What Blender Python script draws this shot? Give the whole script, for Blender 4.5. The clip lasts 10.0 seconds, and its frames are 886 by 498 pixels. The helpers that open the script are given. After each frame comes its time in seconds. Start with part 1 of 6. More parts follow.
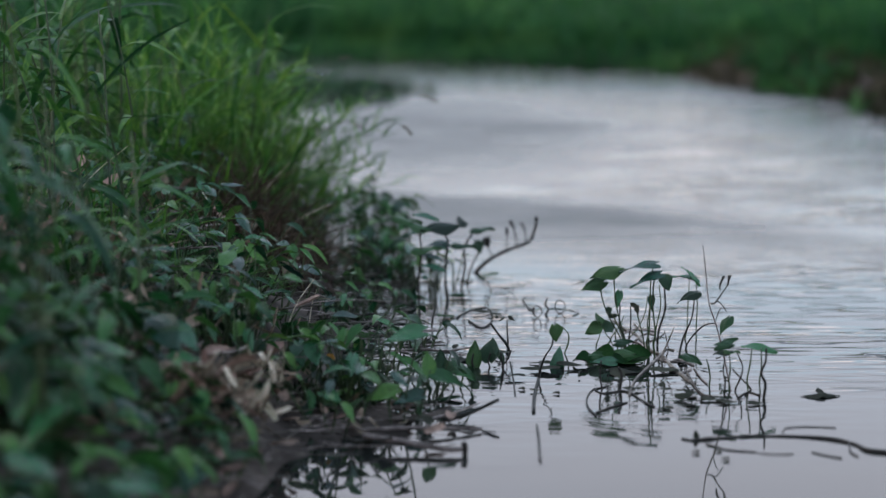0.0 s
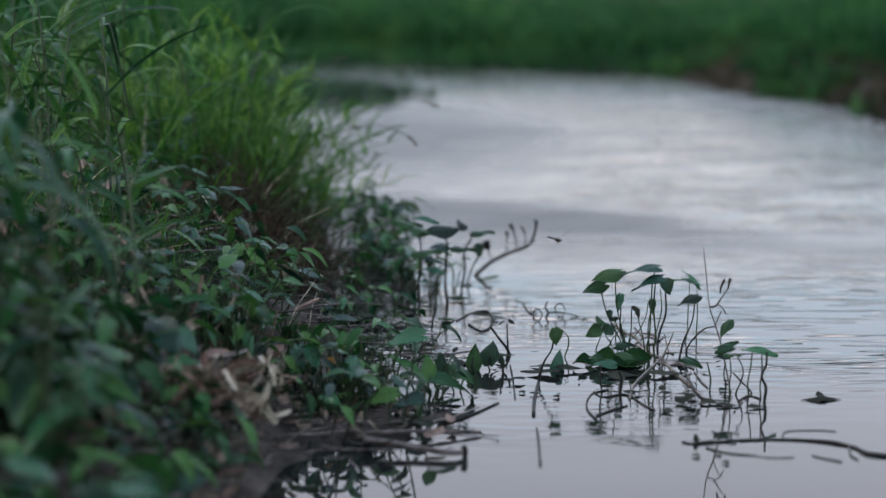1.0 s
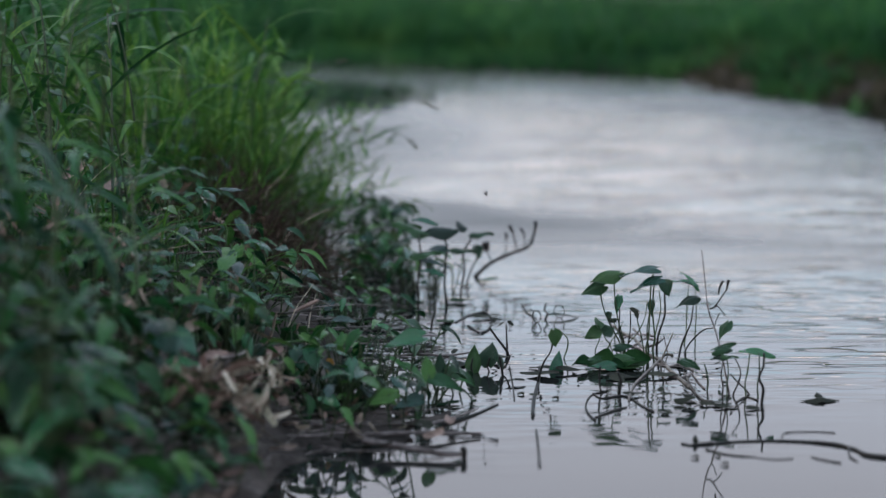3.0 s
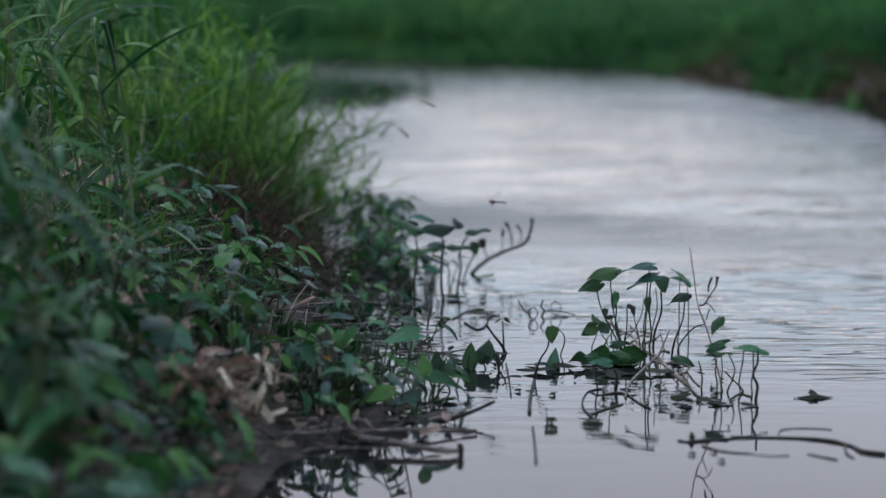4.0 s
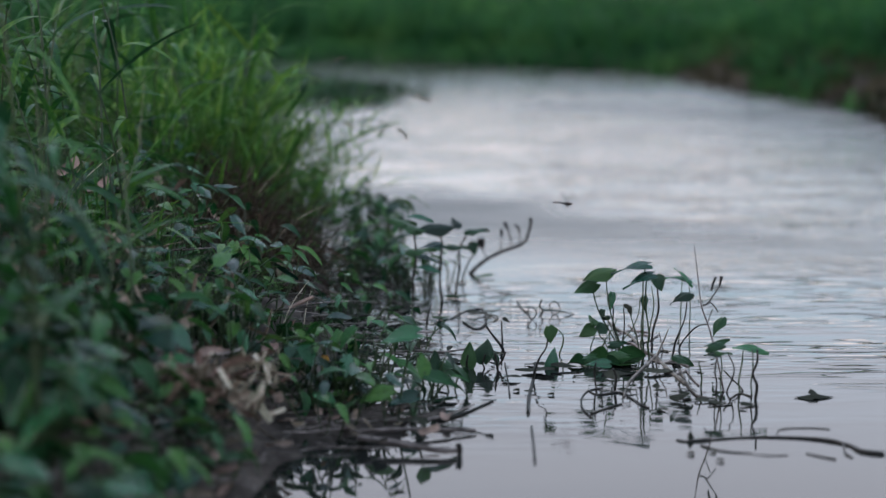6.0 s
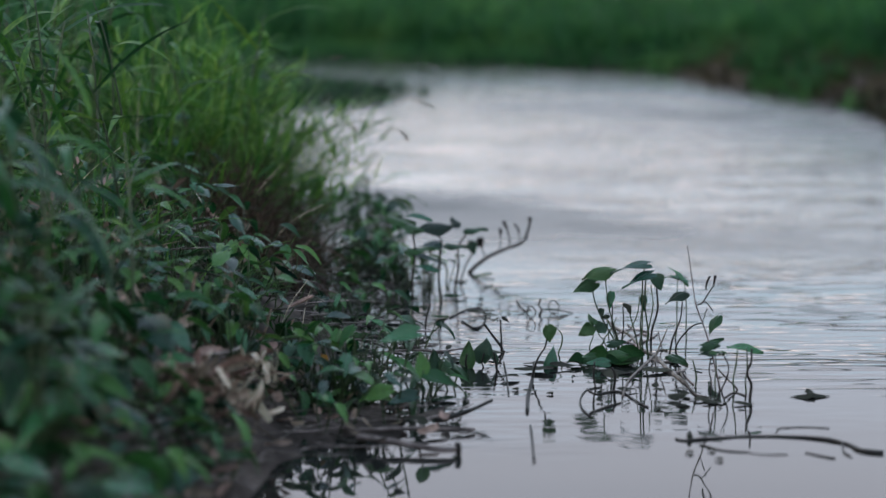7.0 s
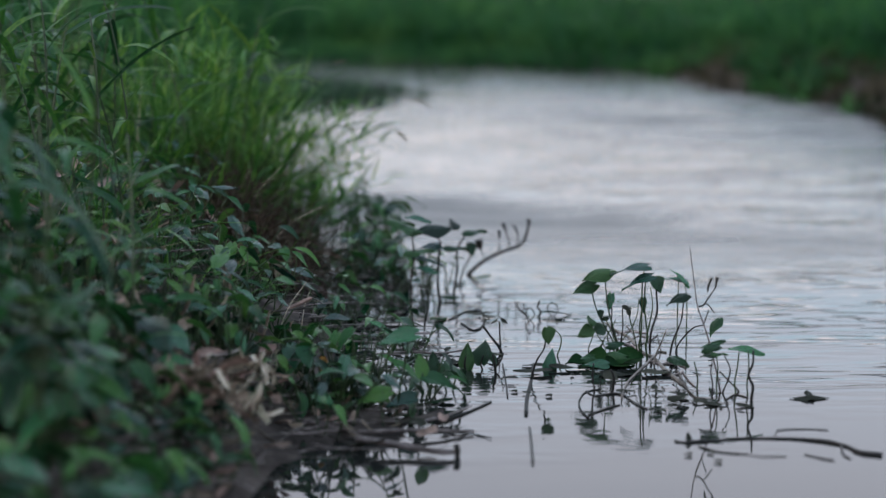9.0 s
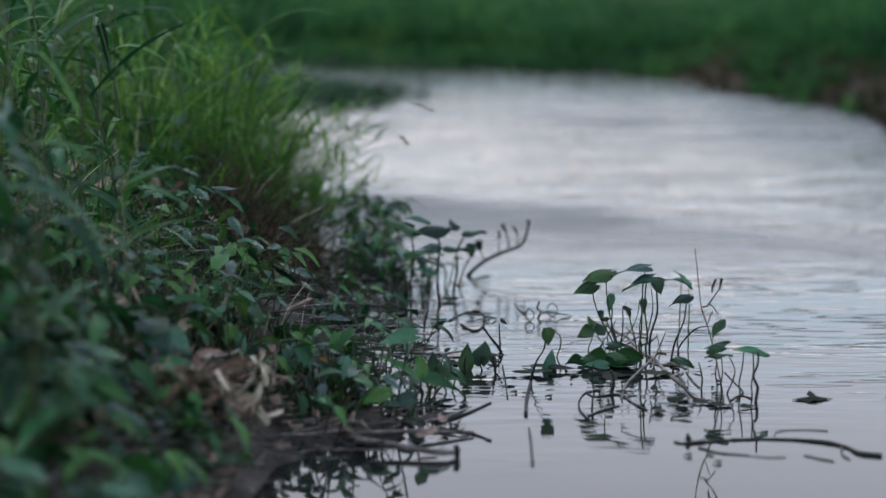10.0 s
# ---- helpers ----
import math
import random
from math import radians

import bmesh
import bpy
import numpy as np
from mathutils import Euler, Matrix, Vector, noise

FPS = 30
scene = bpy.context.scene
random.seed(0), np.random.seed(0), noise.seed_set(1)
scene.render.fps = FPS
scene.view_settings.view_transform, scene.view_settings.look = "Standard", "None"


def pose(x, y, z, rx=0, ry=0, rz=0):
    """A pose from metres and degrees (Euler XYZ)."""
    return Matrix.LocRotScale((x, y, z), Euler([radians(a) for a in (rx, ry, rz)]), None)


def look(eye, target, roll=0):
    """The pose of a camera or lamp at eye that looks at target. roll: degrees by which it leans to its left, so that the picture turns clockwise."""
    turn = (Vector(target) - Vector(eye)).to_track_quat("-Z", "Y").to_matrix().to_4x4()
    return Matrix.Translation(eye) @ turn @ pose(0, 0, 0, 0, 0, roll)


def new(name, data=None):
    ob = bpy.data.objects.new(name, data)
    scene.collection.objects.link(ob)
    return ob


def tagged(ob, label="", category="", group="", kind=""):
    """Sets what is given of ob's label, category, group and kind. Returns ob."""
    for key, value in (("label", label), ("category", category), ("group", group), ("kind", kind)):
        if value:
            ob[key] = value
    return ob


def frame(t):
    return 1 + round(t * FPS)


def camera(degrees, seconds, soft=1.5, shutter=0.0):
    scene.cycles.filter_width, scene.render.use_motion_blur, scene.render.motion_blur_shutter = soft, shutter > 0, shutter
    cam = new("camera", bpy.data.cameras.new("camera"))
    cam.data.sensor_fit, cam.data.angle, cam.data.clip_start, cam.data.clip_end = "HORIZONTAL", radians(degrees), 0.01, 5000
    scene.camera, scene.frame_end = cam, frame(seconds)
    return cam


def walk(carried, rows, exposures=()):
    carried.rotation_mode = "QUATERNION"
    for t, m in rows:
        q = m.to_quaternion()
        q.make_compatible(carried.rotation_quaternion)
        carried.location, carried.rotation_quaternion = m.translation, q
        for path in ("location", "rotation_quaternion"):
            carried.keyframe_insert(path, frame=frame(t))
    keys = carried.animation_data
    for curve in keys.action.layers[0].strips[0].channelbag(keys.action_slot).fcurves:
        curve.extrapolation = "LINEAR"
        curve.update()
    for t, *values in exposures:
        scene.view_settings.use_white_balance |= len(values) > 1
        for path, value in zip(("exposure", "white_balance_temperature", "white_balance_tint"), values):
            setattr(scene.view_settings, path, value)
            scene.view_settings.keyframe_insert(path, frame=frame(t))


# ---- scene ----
# ================= camera and its walk =================
cam = camera(24, 10.0, soft=1.5)
cam.data.dof.use_dof = True
cam.data.dof.focus_distance = 3.18
cam.data.dof.aperture_fstop = 2.8
EYE, FOCAL = (0.0, 0.0, 0.6), 3688.0
PITCH = -7.7


def aim(t, dx, dy):
    """A hand-held turn: dx, dy are the small shifts of the view in 1/3688 of its focal length."""
    return (t, pose(*EYE, 90 + PITCH + math.degrees(dy / FOCAL), 0, math.degrees(dx / FOCAL)))


walk(cam, [aim(*r) for r in (
    (0.0, 0, 0), (0.5, 0, 3), (1.0, 0, 6), (1.5, 0, 8.5), (2.0, 0, 10), (2.5, 0.5, 10.5), (4.0, -7.5, 3),
    (4.5, -7.8, 3), (5.0, -8.5, 3), (5.5, -9, 3), (7.0, -11.5, 1), (7.5, -12, 1), (8.0, -12.5, 2),
    (8.5, -13, 3.5), (9.0, -13.5, 4.5), (9.5, -13.5, 5.5), (10.0, -14, 6))],
    exposures=((0.0, 0.60, 6600, 10), (10.0, 0.60, 6600, 10)))

# ================= world and sun =================
world = bpy.data.worlds.new("dusk_sky")
scene.world = world
world.use_nodes = True
wn, wl = world.node_tree.nodes, world.node_tree.links
sky = wn.new("ShaderNodeTexSky")
sky.sky_type, sky.sun_disc = "NISHITA", False
SUN_EL, SUN_ROT = radians(22), radians(-75)
sky.sun_elevation, sky.sun_rotation = SUN_EL, SUN_ROT
sky.air_density, sky.dust_density, sky.ozone_density = 1.0, 1.0, 2.0
# a thin even cloud veil over the clear sky
veil = wn.new("ShaderNodeMix")
veil.data_type = "RGBA"
veil.inputs["Factor"].default_value = 0.68
# overcast sky: rosy and brighter low down, cooler and dimmer higher up
way, height = wn.new("ShaderNodeTexCoord"), wn.new("ShaderNodeSeparateXYZ")
rise = wn.new("ShaderNodeValToRGB")
rise.color_ramp.elements[0].position, rise.color_ramp.elements[1].position = 0.0, 0.6
rise.color_ramp.elements[0].color, rise.color_ramp.elements[1].color = (1.12, 0.93, 0.91, 1), (0.54, 0.70, 0.90, 1)
# narrow dark band added low in the sky, mirrored as a dark water band
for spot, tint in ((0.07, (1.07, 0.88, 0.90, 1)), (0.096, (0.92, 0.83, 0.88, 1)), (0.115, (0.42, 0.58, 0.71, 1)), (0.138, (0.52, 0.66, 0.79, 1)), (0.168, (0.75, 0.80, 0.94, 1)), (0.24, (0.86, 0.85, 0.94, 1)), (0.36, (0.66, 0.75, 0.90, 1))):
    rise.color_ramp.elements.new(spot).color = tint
gain = wn.new("ShaderNodeVectorMath")
gain.operation = "SCALE"
gain.inputs["Scale"].default_value = 9.0
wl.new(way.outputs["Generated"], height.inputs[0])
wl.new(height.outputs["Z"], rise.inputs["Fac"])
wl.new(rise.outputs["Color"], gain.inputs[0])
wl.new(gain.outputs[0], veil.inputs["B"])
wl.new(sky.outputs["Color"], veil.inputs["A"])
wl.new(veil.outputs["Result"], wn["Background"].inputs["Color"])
wn["Background"].inputs["Strength"].default_value = 0.15

sun = new("sun", bpy.data.lights.new("sun", "SUN"))
sun.data.energy, sun.data.angle, sun.data.color = 1.5, radians(40), (1.0, 0.9, 0.82)
sun.matrix_world = look((math.sin(SUN_ROT) * 30, math.cos(SUN_ROT) * 30, 10), (0, 0, 0))


# ================= small helpers =================
class Build:
    """Collects vertices and faces of one mesh."""

    def __init__(self):
        self.v, self.f = [], []

    def add(self, verts, faces):
        n = len(self.v)
        self.v.extend(verts)
        self.f.extend([tuple(i + n for i in f) for f in faces])

    def mesh(self, name, material, smooth=True):
        me = bpy.data.meshes.new(name)
        me.from_pydata(self.v, [], self.f)
        me.polygons.foreach_set("use_smooth", [smooth] * len(me.polygons))
        me.materials.append(material)
        me.update()
        return me


def part(name, me, parent, label="", at=None):
    """Links a mesh as one part under a thing or a part."""
    ob = new(name, me)
    ob.parent = parent
    if at is not None:
        ob.matrix_basis = at
    return tagged(ob, label)


def thing(name, place, label, category, group=""):
    """An empty at the base of a thing made of parts."""
    ob = new(name)
    ob.empty_display_size = 0.02
    ob.matrix_basis = place
    return tagged(ob, label, category, group)


def smooth_line(pts, steps=4):
    """A Catmull-Rom line through points."""
    p = [Vector(q) for q in pts]
    if len(p) == 2:
        return [p[0].lerp(p[1], i / steps) for i in range(steps + 1)]
    p = [p[0] * 2 - p[1]] + p + [p[-1] * 2 - p[-2]]
    out = []
    for i in range(1, len(p) - 2):
        for k in range(steps):
            t = k / steps
            a, b, c, d = p[i - 1], p[i], p[i + 1], p[i + 2]
            out.append(0.5 * (2 * b + (c - a) * t + (2 * a - 5 * b + 4 * c - d) * t * t + (3 * b - a - 3 * c + d) * t ** 3))
    return out + [p[-2]]


def tube(build, pts, r0, r1, sides=5, steps=4, bumps=0.0):
    """A tapered round stem along a smooth line."""
    line = smooth_line(pts, steps)
    verts, faces, n = [], [], len(line)
    for i, p in enumerate(line):
        d = (line[min(i + 1, n - 1)] - line[max(i - 1, 0)]).normalized()
        a = d.cross(Vector((0.3, 0.9, 0.2)) if abs(d.z) > 0.8 else Vector((0, 0, 1))).normalized()
        b = d.cross(a)
        r = (r0 + (r1 - r0) * i / (n - 1)) * (1 + bumps * noise.noise(p * 60))
        for k in range(sides):
            w = 2 * math.pi * k / sides
            verts.append(p + (a * math.cos(w) + b * math.sin(w)) * r)
    for i in range(n - 1):
        for k in range(sides):
            k2 = (k + 1) % sides
            faces.append((i * sides + k, i * sides + k2, (i + 1) * sides + k2, (i + 1) * sides + k))
    faces.append(tuple(range(sides))[::-1])
    faces.append(tuple((n - 1) * sides + k for k in range(sides)))
    build.add(verts, faces)
    return line


def table(pairs, v):
    """Linear interpolation in pairs."""
    return float(np.interp(v, [p[0] for p in pairs], [p[1] for p in pairs]))


def rnd(a, b):
    return random.uniform(a, b)


# ================= materials =================
def material(name, colors, scale=30.0, rough=0.5, bump=0.2, fine=400.0, translucent=0.0, per_object=0.12, spec=0.5, islands=False, stretch=(1, 1, 1)):
    """A surface with colour that varies at two scales and from piece to piece, and fine relief."""
    m = bpy.data.materials.new(name)
    m.use_nodes = True
    n, l = m.node_tree.nodes, m.node_tree.links
    b = n["Principled BSDF"]
    co = n.new("ShaderNodeTexCoord")
    mp = n.new("ShaderNodeMapping")
    mp.inputs["Scale"].default_value = stretch
    l.new(co.outputs["Object"], mp.inputs["Vector"])
    big = n.new("ShaderNodeTexNoise")
    big.inputs["Scale"].default_value, big.inputs["Detail"].default_value = scale, 4
    small = n.new("ShaderNodeTexNoise")
    small.inputs["Scale"].default_value, small.inputs["Detail"].default_value = fine, 3
    for t in (big, small):
        l.new(mp.outputs["Vector"], t.inputs["Vector"])
    mix = n.new("ShaderNodeMath")
    mix.operation = "MULTIPLY_ADD"
    mix.inputs[1].default_value = 0.35
    l.new(small.outputs["Fac"], mix.inputs[0])
    sub = n.new("ShaderNodeMath")
    sub.operation = "SUBTRACT"
    sub.inputs[1].default_value = 0.175
    l.new(big.outputs["Fac"], sub.inputs[0])
    l.new(sub.outputs[0], mix.inputs[2])
    ramp = n.new("ShaderNodeValToRGB")
    el = ramp.color_ramp.elements
    el[0].position, el[1].position = 0.32, 0.68
    el[0].color, el[1].color = (*colors[0], 1), (*colors[-1], 1)
    for i, c in enumerate(colors[1:-1]):
        e = el.new(0.32 + 0.36 * (i + 1) / (len(colors) - 1))
        e.color = (*c, 1)
    l.new(mix.outputs[0], ramp.inputs["Fac"])
    # each piece a little lighter or darker, yellower or bluer
    hsv = n.new("ShaderNodeHueSaturation")
    if islands:
        src = n.new("ShaderNodeNewGeometry").outputs["Random Per Island"]
    else:
        src = n.new("ShaderNodeObjectInfo").outputs["Random"]
    val = n.new("ShaderNodeMapRange")
    val.inputs["To Min"].default_value, val.inputs["To Max"].default_value = 1 - 3 * per_object, 1 + 3 * per_object
    hue = n.new("ShaderNodeMapRange")
    hue.inputs["To Min"].default_value, hue.inputs["To Max"].default_value = 0.5 + 0.2 * per_object, 0.5 - 0.2 * per_object
    l.new(src, val.inputs["Value"])
    l.new(src, hue.inputs["Value"])
    l.new(val.outputs[0], hsv.inputs["Value"])
    l.new(hue.outputs[0], hsv.inputs["Hue"])
    l.new(ramp.outputs["Color"], hsv.inputs["Color"])
    l.new(hsv.outputs["Color"], b.inputs["Base Color"])
    b.inputs["Roughness"].default_value = rough
    b.inputs["Specular IOR Level"].default_value = spec
    bp = n.new("ShaderNodeBump")
    bp.inputs["Strength"].default_value, bp.inputs["Distance"].default_value = bump, 0.002
    l.new(mix.outputs[0], bp.inputs["Height"])
    l.new(bp.outputs["Normal"], b.inputs["Normal"])
    if translucent:
        tr = n.new("ShaderNodeBsdfTranslucent")
        l.new(hsv.outputs["Color"], tr.inputs["Color"])
        ms = n.new("ShaderNodeMixShader")
        ms.inputs["Fac"].default_value = translucent
        l.new(b.outputs[0], ms.inputs[1])
        l.new(tr.outputs[0], ms.inputs[2])
        l.new(ms.outputs[0], n["Material Output"].inputs["Surface"])
    return m


def water_material():
    """Still by the near plants, rippled on the open water, ruffled by the breeze beyond a slanting line."""
    m = bpy.data.materials.new("stream_water")
    m.use_nodes = True
    n, l = m.node_tree.nodes, m.node_tree.links
    b = n["Principled BSDF"]
    b.inputs["Base Color"].default_value = (0.014, 0.015, 0.014, 1)
    b.inputs["IOR"].default_value = 1.333
    co, place = n.new("ShaderNodeTexCoord"), n.new("ShaderNodeNewGeometry").outputs["Position"]
    sep = n.new("ShaderNodeSeparateXYZ")
    l.new(place, sep.inputs[0])

    def wave(scale, stretch, detail, distort=0.0, turn=-8):
        mp = n.new("ShaderNodeMapping")
        mp.inputs["Scale"].default_value = stretch
        mp.inputs["Rotation"].default_value = (0, 0, radians(turn))
        t = n.new("ShaderNodeTexNoise")
        t.inputs["Scale"].default_value, t.inputs["Detail"].default_value, t.inputs["Distortion"].default_value = scale, detail, distort
        l.new(co.outputs["Object"], mp.inputs["Vector"])
        l.new(mp.outputs["Vector"], t.inputs["Vector"])
        return t.outputs["Fac"]

    def op(kind, a, c):
        x = n.new("ShaderNodeMath")
        x.operation = kind
        for k, v in enumerate((a, c)):
            if isinstance(v, float):
                x.inputs[k].default_value = v
            else:
                l.new(v, x.inputs[k])
        return x.outputs[0]

    def mul(*v):
        out = v[0]
        for w in v[1:]:
            out = op("MULTIPLY", out, w)
        return out

    def plus(*v):
        out = v[0]
        for w in v[1:]:
            out = op("ADD", out, w)
        return out

    def span(v, a, c, lo=0.0, hi=1.0, soft=False):
        x = n.new("ShaderNodeMapRange")
        x.interpolation_type = "SMOOTHSTEP" if soft else "LINEAR"
        for k, w in (("From Min", a), ("From Max", c), ("To Min", lo), ("To Max", hi)):
            x.inputs[k].default_value = w
        l.new(v, x.inputs["Value"])
        return x.outputs[0]

    def around(x, y, wide, deep, reach, source=None):
        """1 at the middle of an oval patch of the stream, 0 past its rim."""
        mp = n.new("ShaderNodeMapping")
        mp.inputs["Location"].default_value = (-x / wide, -y / deep, 0)
        mp.inputs["Scale"].default_value = (1 / wide, 1 / deep, 0)
        ln = n.new("ShaderNodeVectorMath")
        ln.operation = "LENGTH"
        l.new(source or place, mp.inputs["Vector"])
        l.new(mp.outputs["Vector"], ln.inputs[0])
        return span(ln.outputs["Value"], 1.0, 0.15, 0.0, reach, True)

    X, Y = sep.outputs["X"], sep.outputs["Y"]
    # how far the breeze line is off: it runs slantwise over the stream
    edge = plus(mul(X, 0.95), Y, span(wave(1.5, (1, 1, 1), 2.0), 0.3, 0.7, -0.16, 0.16), span(wave(7.0, (1, 1, 1), 2.0), 0.3, 0.7, -0.08, 0.08))
    beyond = span(edge, EDGE - 0.22, EDGE + 0.38, 0.0, 1.0, True)

    # ruffled patch by the bank upstream, added to darken the water; drifts along
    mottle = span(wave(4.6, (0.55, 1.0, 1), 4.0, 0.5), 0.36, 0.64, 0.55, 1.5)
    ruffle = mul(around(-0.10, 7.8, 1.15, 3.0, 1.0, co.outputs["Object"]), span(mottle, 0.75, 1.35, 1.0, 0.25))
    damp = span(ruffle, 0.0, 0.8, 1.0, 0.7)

    # ripples that can be seen one by one, four to six centimetres from crest to crest
    rip = plus(mul(wave(30.0, (0.28, 1, 1), 1.5, 0.25), 0.7), mul(wave(58.0, (0.3, 1, 1), 1.0, 0.2, 4), 0.28))
    open_water = mul(span(plus(Y, mul(X, 0.55)), 3.16, 3.60, 0.0, 1.0, True), span(X, 0.10, 0.42, 0.25, 1.0, True))
    patch = span(wave(3.2, (0.55, 1.3, 1), 2.0), 0.40, 0.60, 0.35, 1.25)
    amp = plus(span(Y, 2.5, 3.1, 0.006, 0.016), mul(open_water, 0.11), around(-0.02, 3.30, 0.34, 0.66, 0.13), around(0.33, 2.98, 0.40, 0.55, 0.05), around(0.04, 2.72, 0.26, 0.36, 0.06),
               around(0.16, 3.75, 0.30, 0.45, 0.05), span(Y, 3.8, 4.6, 0.0, 0.10))
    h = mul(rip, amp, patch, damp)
    # short single wavelets with steep faces
    crest = span(wave(44.0, (0.17, 1.0, 1), 0.0, 0.15), 0.58, 0.66, 0.0, 1.0, True)
    h = plus(h, mul(crest, mul(open_water, span(Y, 3.9, 4.9, 0.17, 0.07)), span(wave(2.6, (0.5, 1.2, 1), 1.0), 0.38, 0.52)))
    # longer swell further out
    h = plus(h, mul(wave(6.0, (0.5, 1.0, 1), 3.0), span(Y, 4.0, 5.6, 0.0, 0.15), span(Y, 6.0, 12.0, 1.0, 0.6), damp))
    bp = n.new("ShaderNodeBump")
    bp.inputs["Strength"].default_value, bp.inputs["Distance"].default_value = 1.0, 0.02
    l.new(h, bp.inputs["Height"])
    l.new(bp.outputs["Normal"], b.inputs["Normal"])

    # ripples too small to see one by one roughen the water further out
    near_side = span(Y, 3.8, 5.0, 0.03, 0.37)
    gust = mul(around(1.3, 8.6, 1.7, 1.9, 0.30), span(wave(0.9, (0.6, 1.0, 1), 2.0, 0.3), 0.40, 0.60))
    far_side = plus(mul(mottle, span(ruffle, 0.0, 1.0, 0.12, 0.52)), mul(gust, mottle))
    mix = n.new("ShaderNodeMix")
    l.new(beyond, mix.inputs["Factor"])
    l.new(mul(near_side, span(mottle, 0.55, 1.5, 0.9, 1.1)), mix.inputs["A"])
    l.new(far_side, mix.inputs["B"])
    l.new(mix.outputs["Result"], b.inputs["Roughness"])
    return m


EDGE = 5.45
WATER = water_material()
MUD = material("wet_bank_mud", [(0.020, 0.017, 0.015), (0.046, 0.038, 0.033), (0.085, 0.070, 0.060)], 9, 0.9, 0.8, 90, spec=0.04)
GRASS = material("bank_grass", [(0.022, 0.085, 0.013), (0.048, 0.14, 0.02), (0.10, 0.21, 0.035)], 6, 0.5, 0.1, 200, 0.35, 0.13, 0.25, islands=True)
BLADE = material("bank_grass_blade", [(0.028, 0.105, 0.018), (0.058, 0.165, 0.026), (0.12, 0.25, 0.045)], 12, 0.5, 0.1, 200, 0.35, 0.2, 0.25)
GRASS_DARK = material("far_grass", [(0.010, 0.05, 0.017), (0.024, 0.100, 0.03), (0.052, 0.142, 0.036)], 1.6, 0.7, 0.1, 60, 0.25, 0.16, 0.15, islands=True)
LEAF = material("vine_leaf", [(0.006, 0.030, 0.012), (0.012, 0.046, 0.016), (0.024, 0.066, 0.019)], 40, 0.34, 0.5, 200, 0.15, 0.25, 0.26)
# brighter copy of vine_leaf: light on the bank leaves put into the colour
LEAF_BANK_LIT = material("lit_bank_leaf", [(0.010, 0.056, 0.017), (0.020, 0.088, 0.022), (0.042, 0.128, 0.024)], 40, 0.28, 0.35, 260, 0.2, 0.25, 0.22)
LEAF_MATTE = material("soaked_leaf", [(0.005, 0.022, 0.008), (0.010, 0.034, 0.012), (0.016, 0.045, 0.014)], 40, 0.9, 0.35, 260, 0.1, 0.2, 0.05)
LEAF_BLUE = material("old_vine_leaf", [(0.005, 0.042, 0.020), (0.012, 0.068, 0.032), (0.020, 0.088, 0.042)], 35, 0.2, 0.5, 240, 0.1, 0.2, 0.42)
LEAF_DEAD = material("rotting_leaf", [(0.012, 0.013, 0.010), (0.022, 0.024, 0.017), (0.035, 0.036, 0.024)], 40, 0.85, 0.4, 240, 0.0, 0.15, 0.12)
LEAF_YELLOW = material("yellow_leaf", [(0.40, 0.17, 0.03), (0.50, 0.25, 0.05)], 40, 0.5, 0.3, 240, 0.2, 0.1)
STEM = material("green_stem", [(0.018, 0.034, 0.012), (0.034, 0.055, 0.02)], 40, 0.5, 0.2, 300, 0, 0.12, 0.3)
STEM_DARK = material("dark_wet_stem", [(0.006, 0.006, 0.005), (0.017, 0.014, 0.012)], 40, 0.6, 0.3, 300, 0, 0.12, 0.25)
TWIG = material("grey_twig", [(0.035, 0.029, 0.026), (0.09, 0.075, 0.068), (0.16, 0.135, 0.122)], 50, 0.85, 0.5, 350, 0, 0.2, 0.2)
DRY = material("dry_grass", [(0.10, 0.085, 0.05), (0.20, 0.17, 0.11), (0.28, 0.25, 0.17)], 25, 0.8, 0.2, 300, 0.1, 0.15)
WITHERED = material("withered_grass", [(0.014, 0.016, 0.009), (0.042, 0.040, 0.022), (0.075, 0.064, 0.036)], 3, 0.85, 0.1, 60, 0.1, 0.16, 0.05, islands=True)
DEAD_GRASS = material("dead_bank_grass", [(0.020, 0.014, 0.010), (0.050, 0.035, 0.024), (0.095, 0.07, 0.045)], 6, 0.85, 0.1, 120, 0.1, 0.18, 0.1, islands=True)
DRIFTWOOD = material("bleached_twig", [(0.10, 0.083, 0.075), (0.20, 0.17, 0.15), (0.33, 0.28, 0.25)], 50, 0.85, 0.5, 350, 0, 0.2, 0.2)
# dark green of the blades laid flat on the far water
MAT_BLADE = material("water_weed", [(0.006, 0.026, 0.012), (0.013, 0.05, 0.02), (0.026, 0.075, 0.024)], 3, 0.7, 0.1, 60, 0.1, 0.16, 0.1, islands=True)
TWIG_PALE = material("pale_twig", [(0.07, 0.060, 0.054), (0.15, 0.13, 0.118), (0.24, 0.21, 0.19)], 50, 0.85, 0.5, 350, 0, 0.2, 0.2)

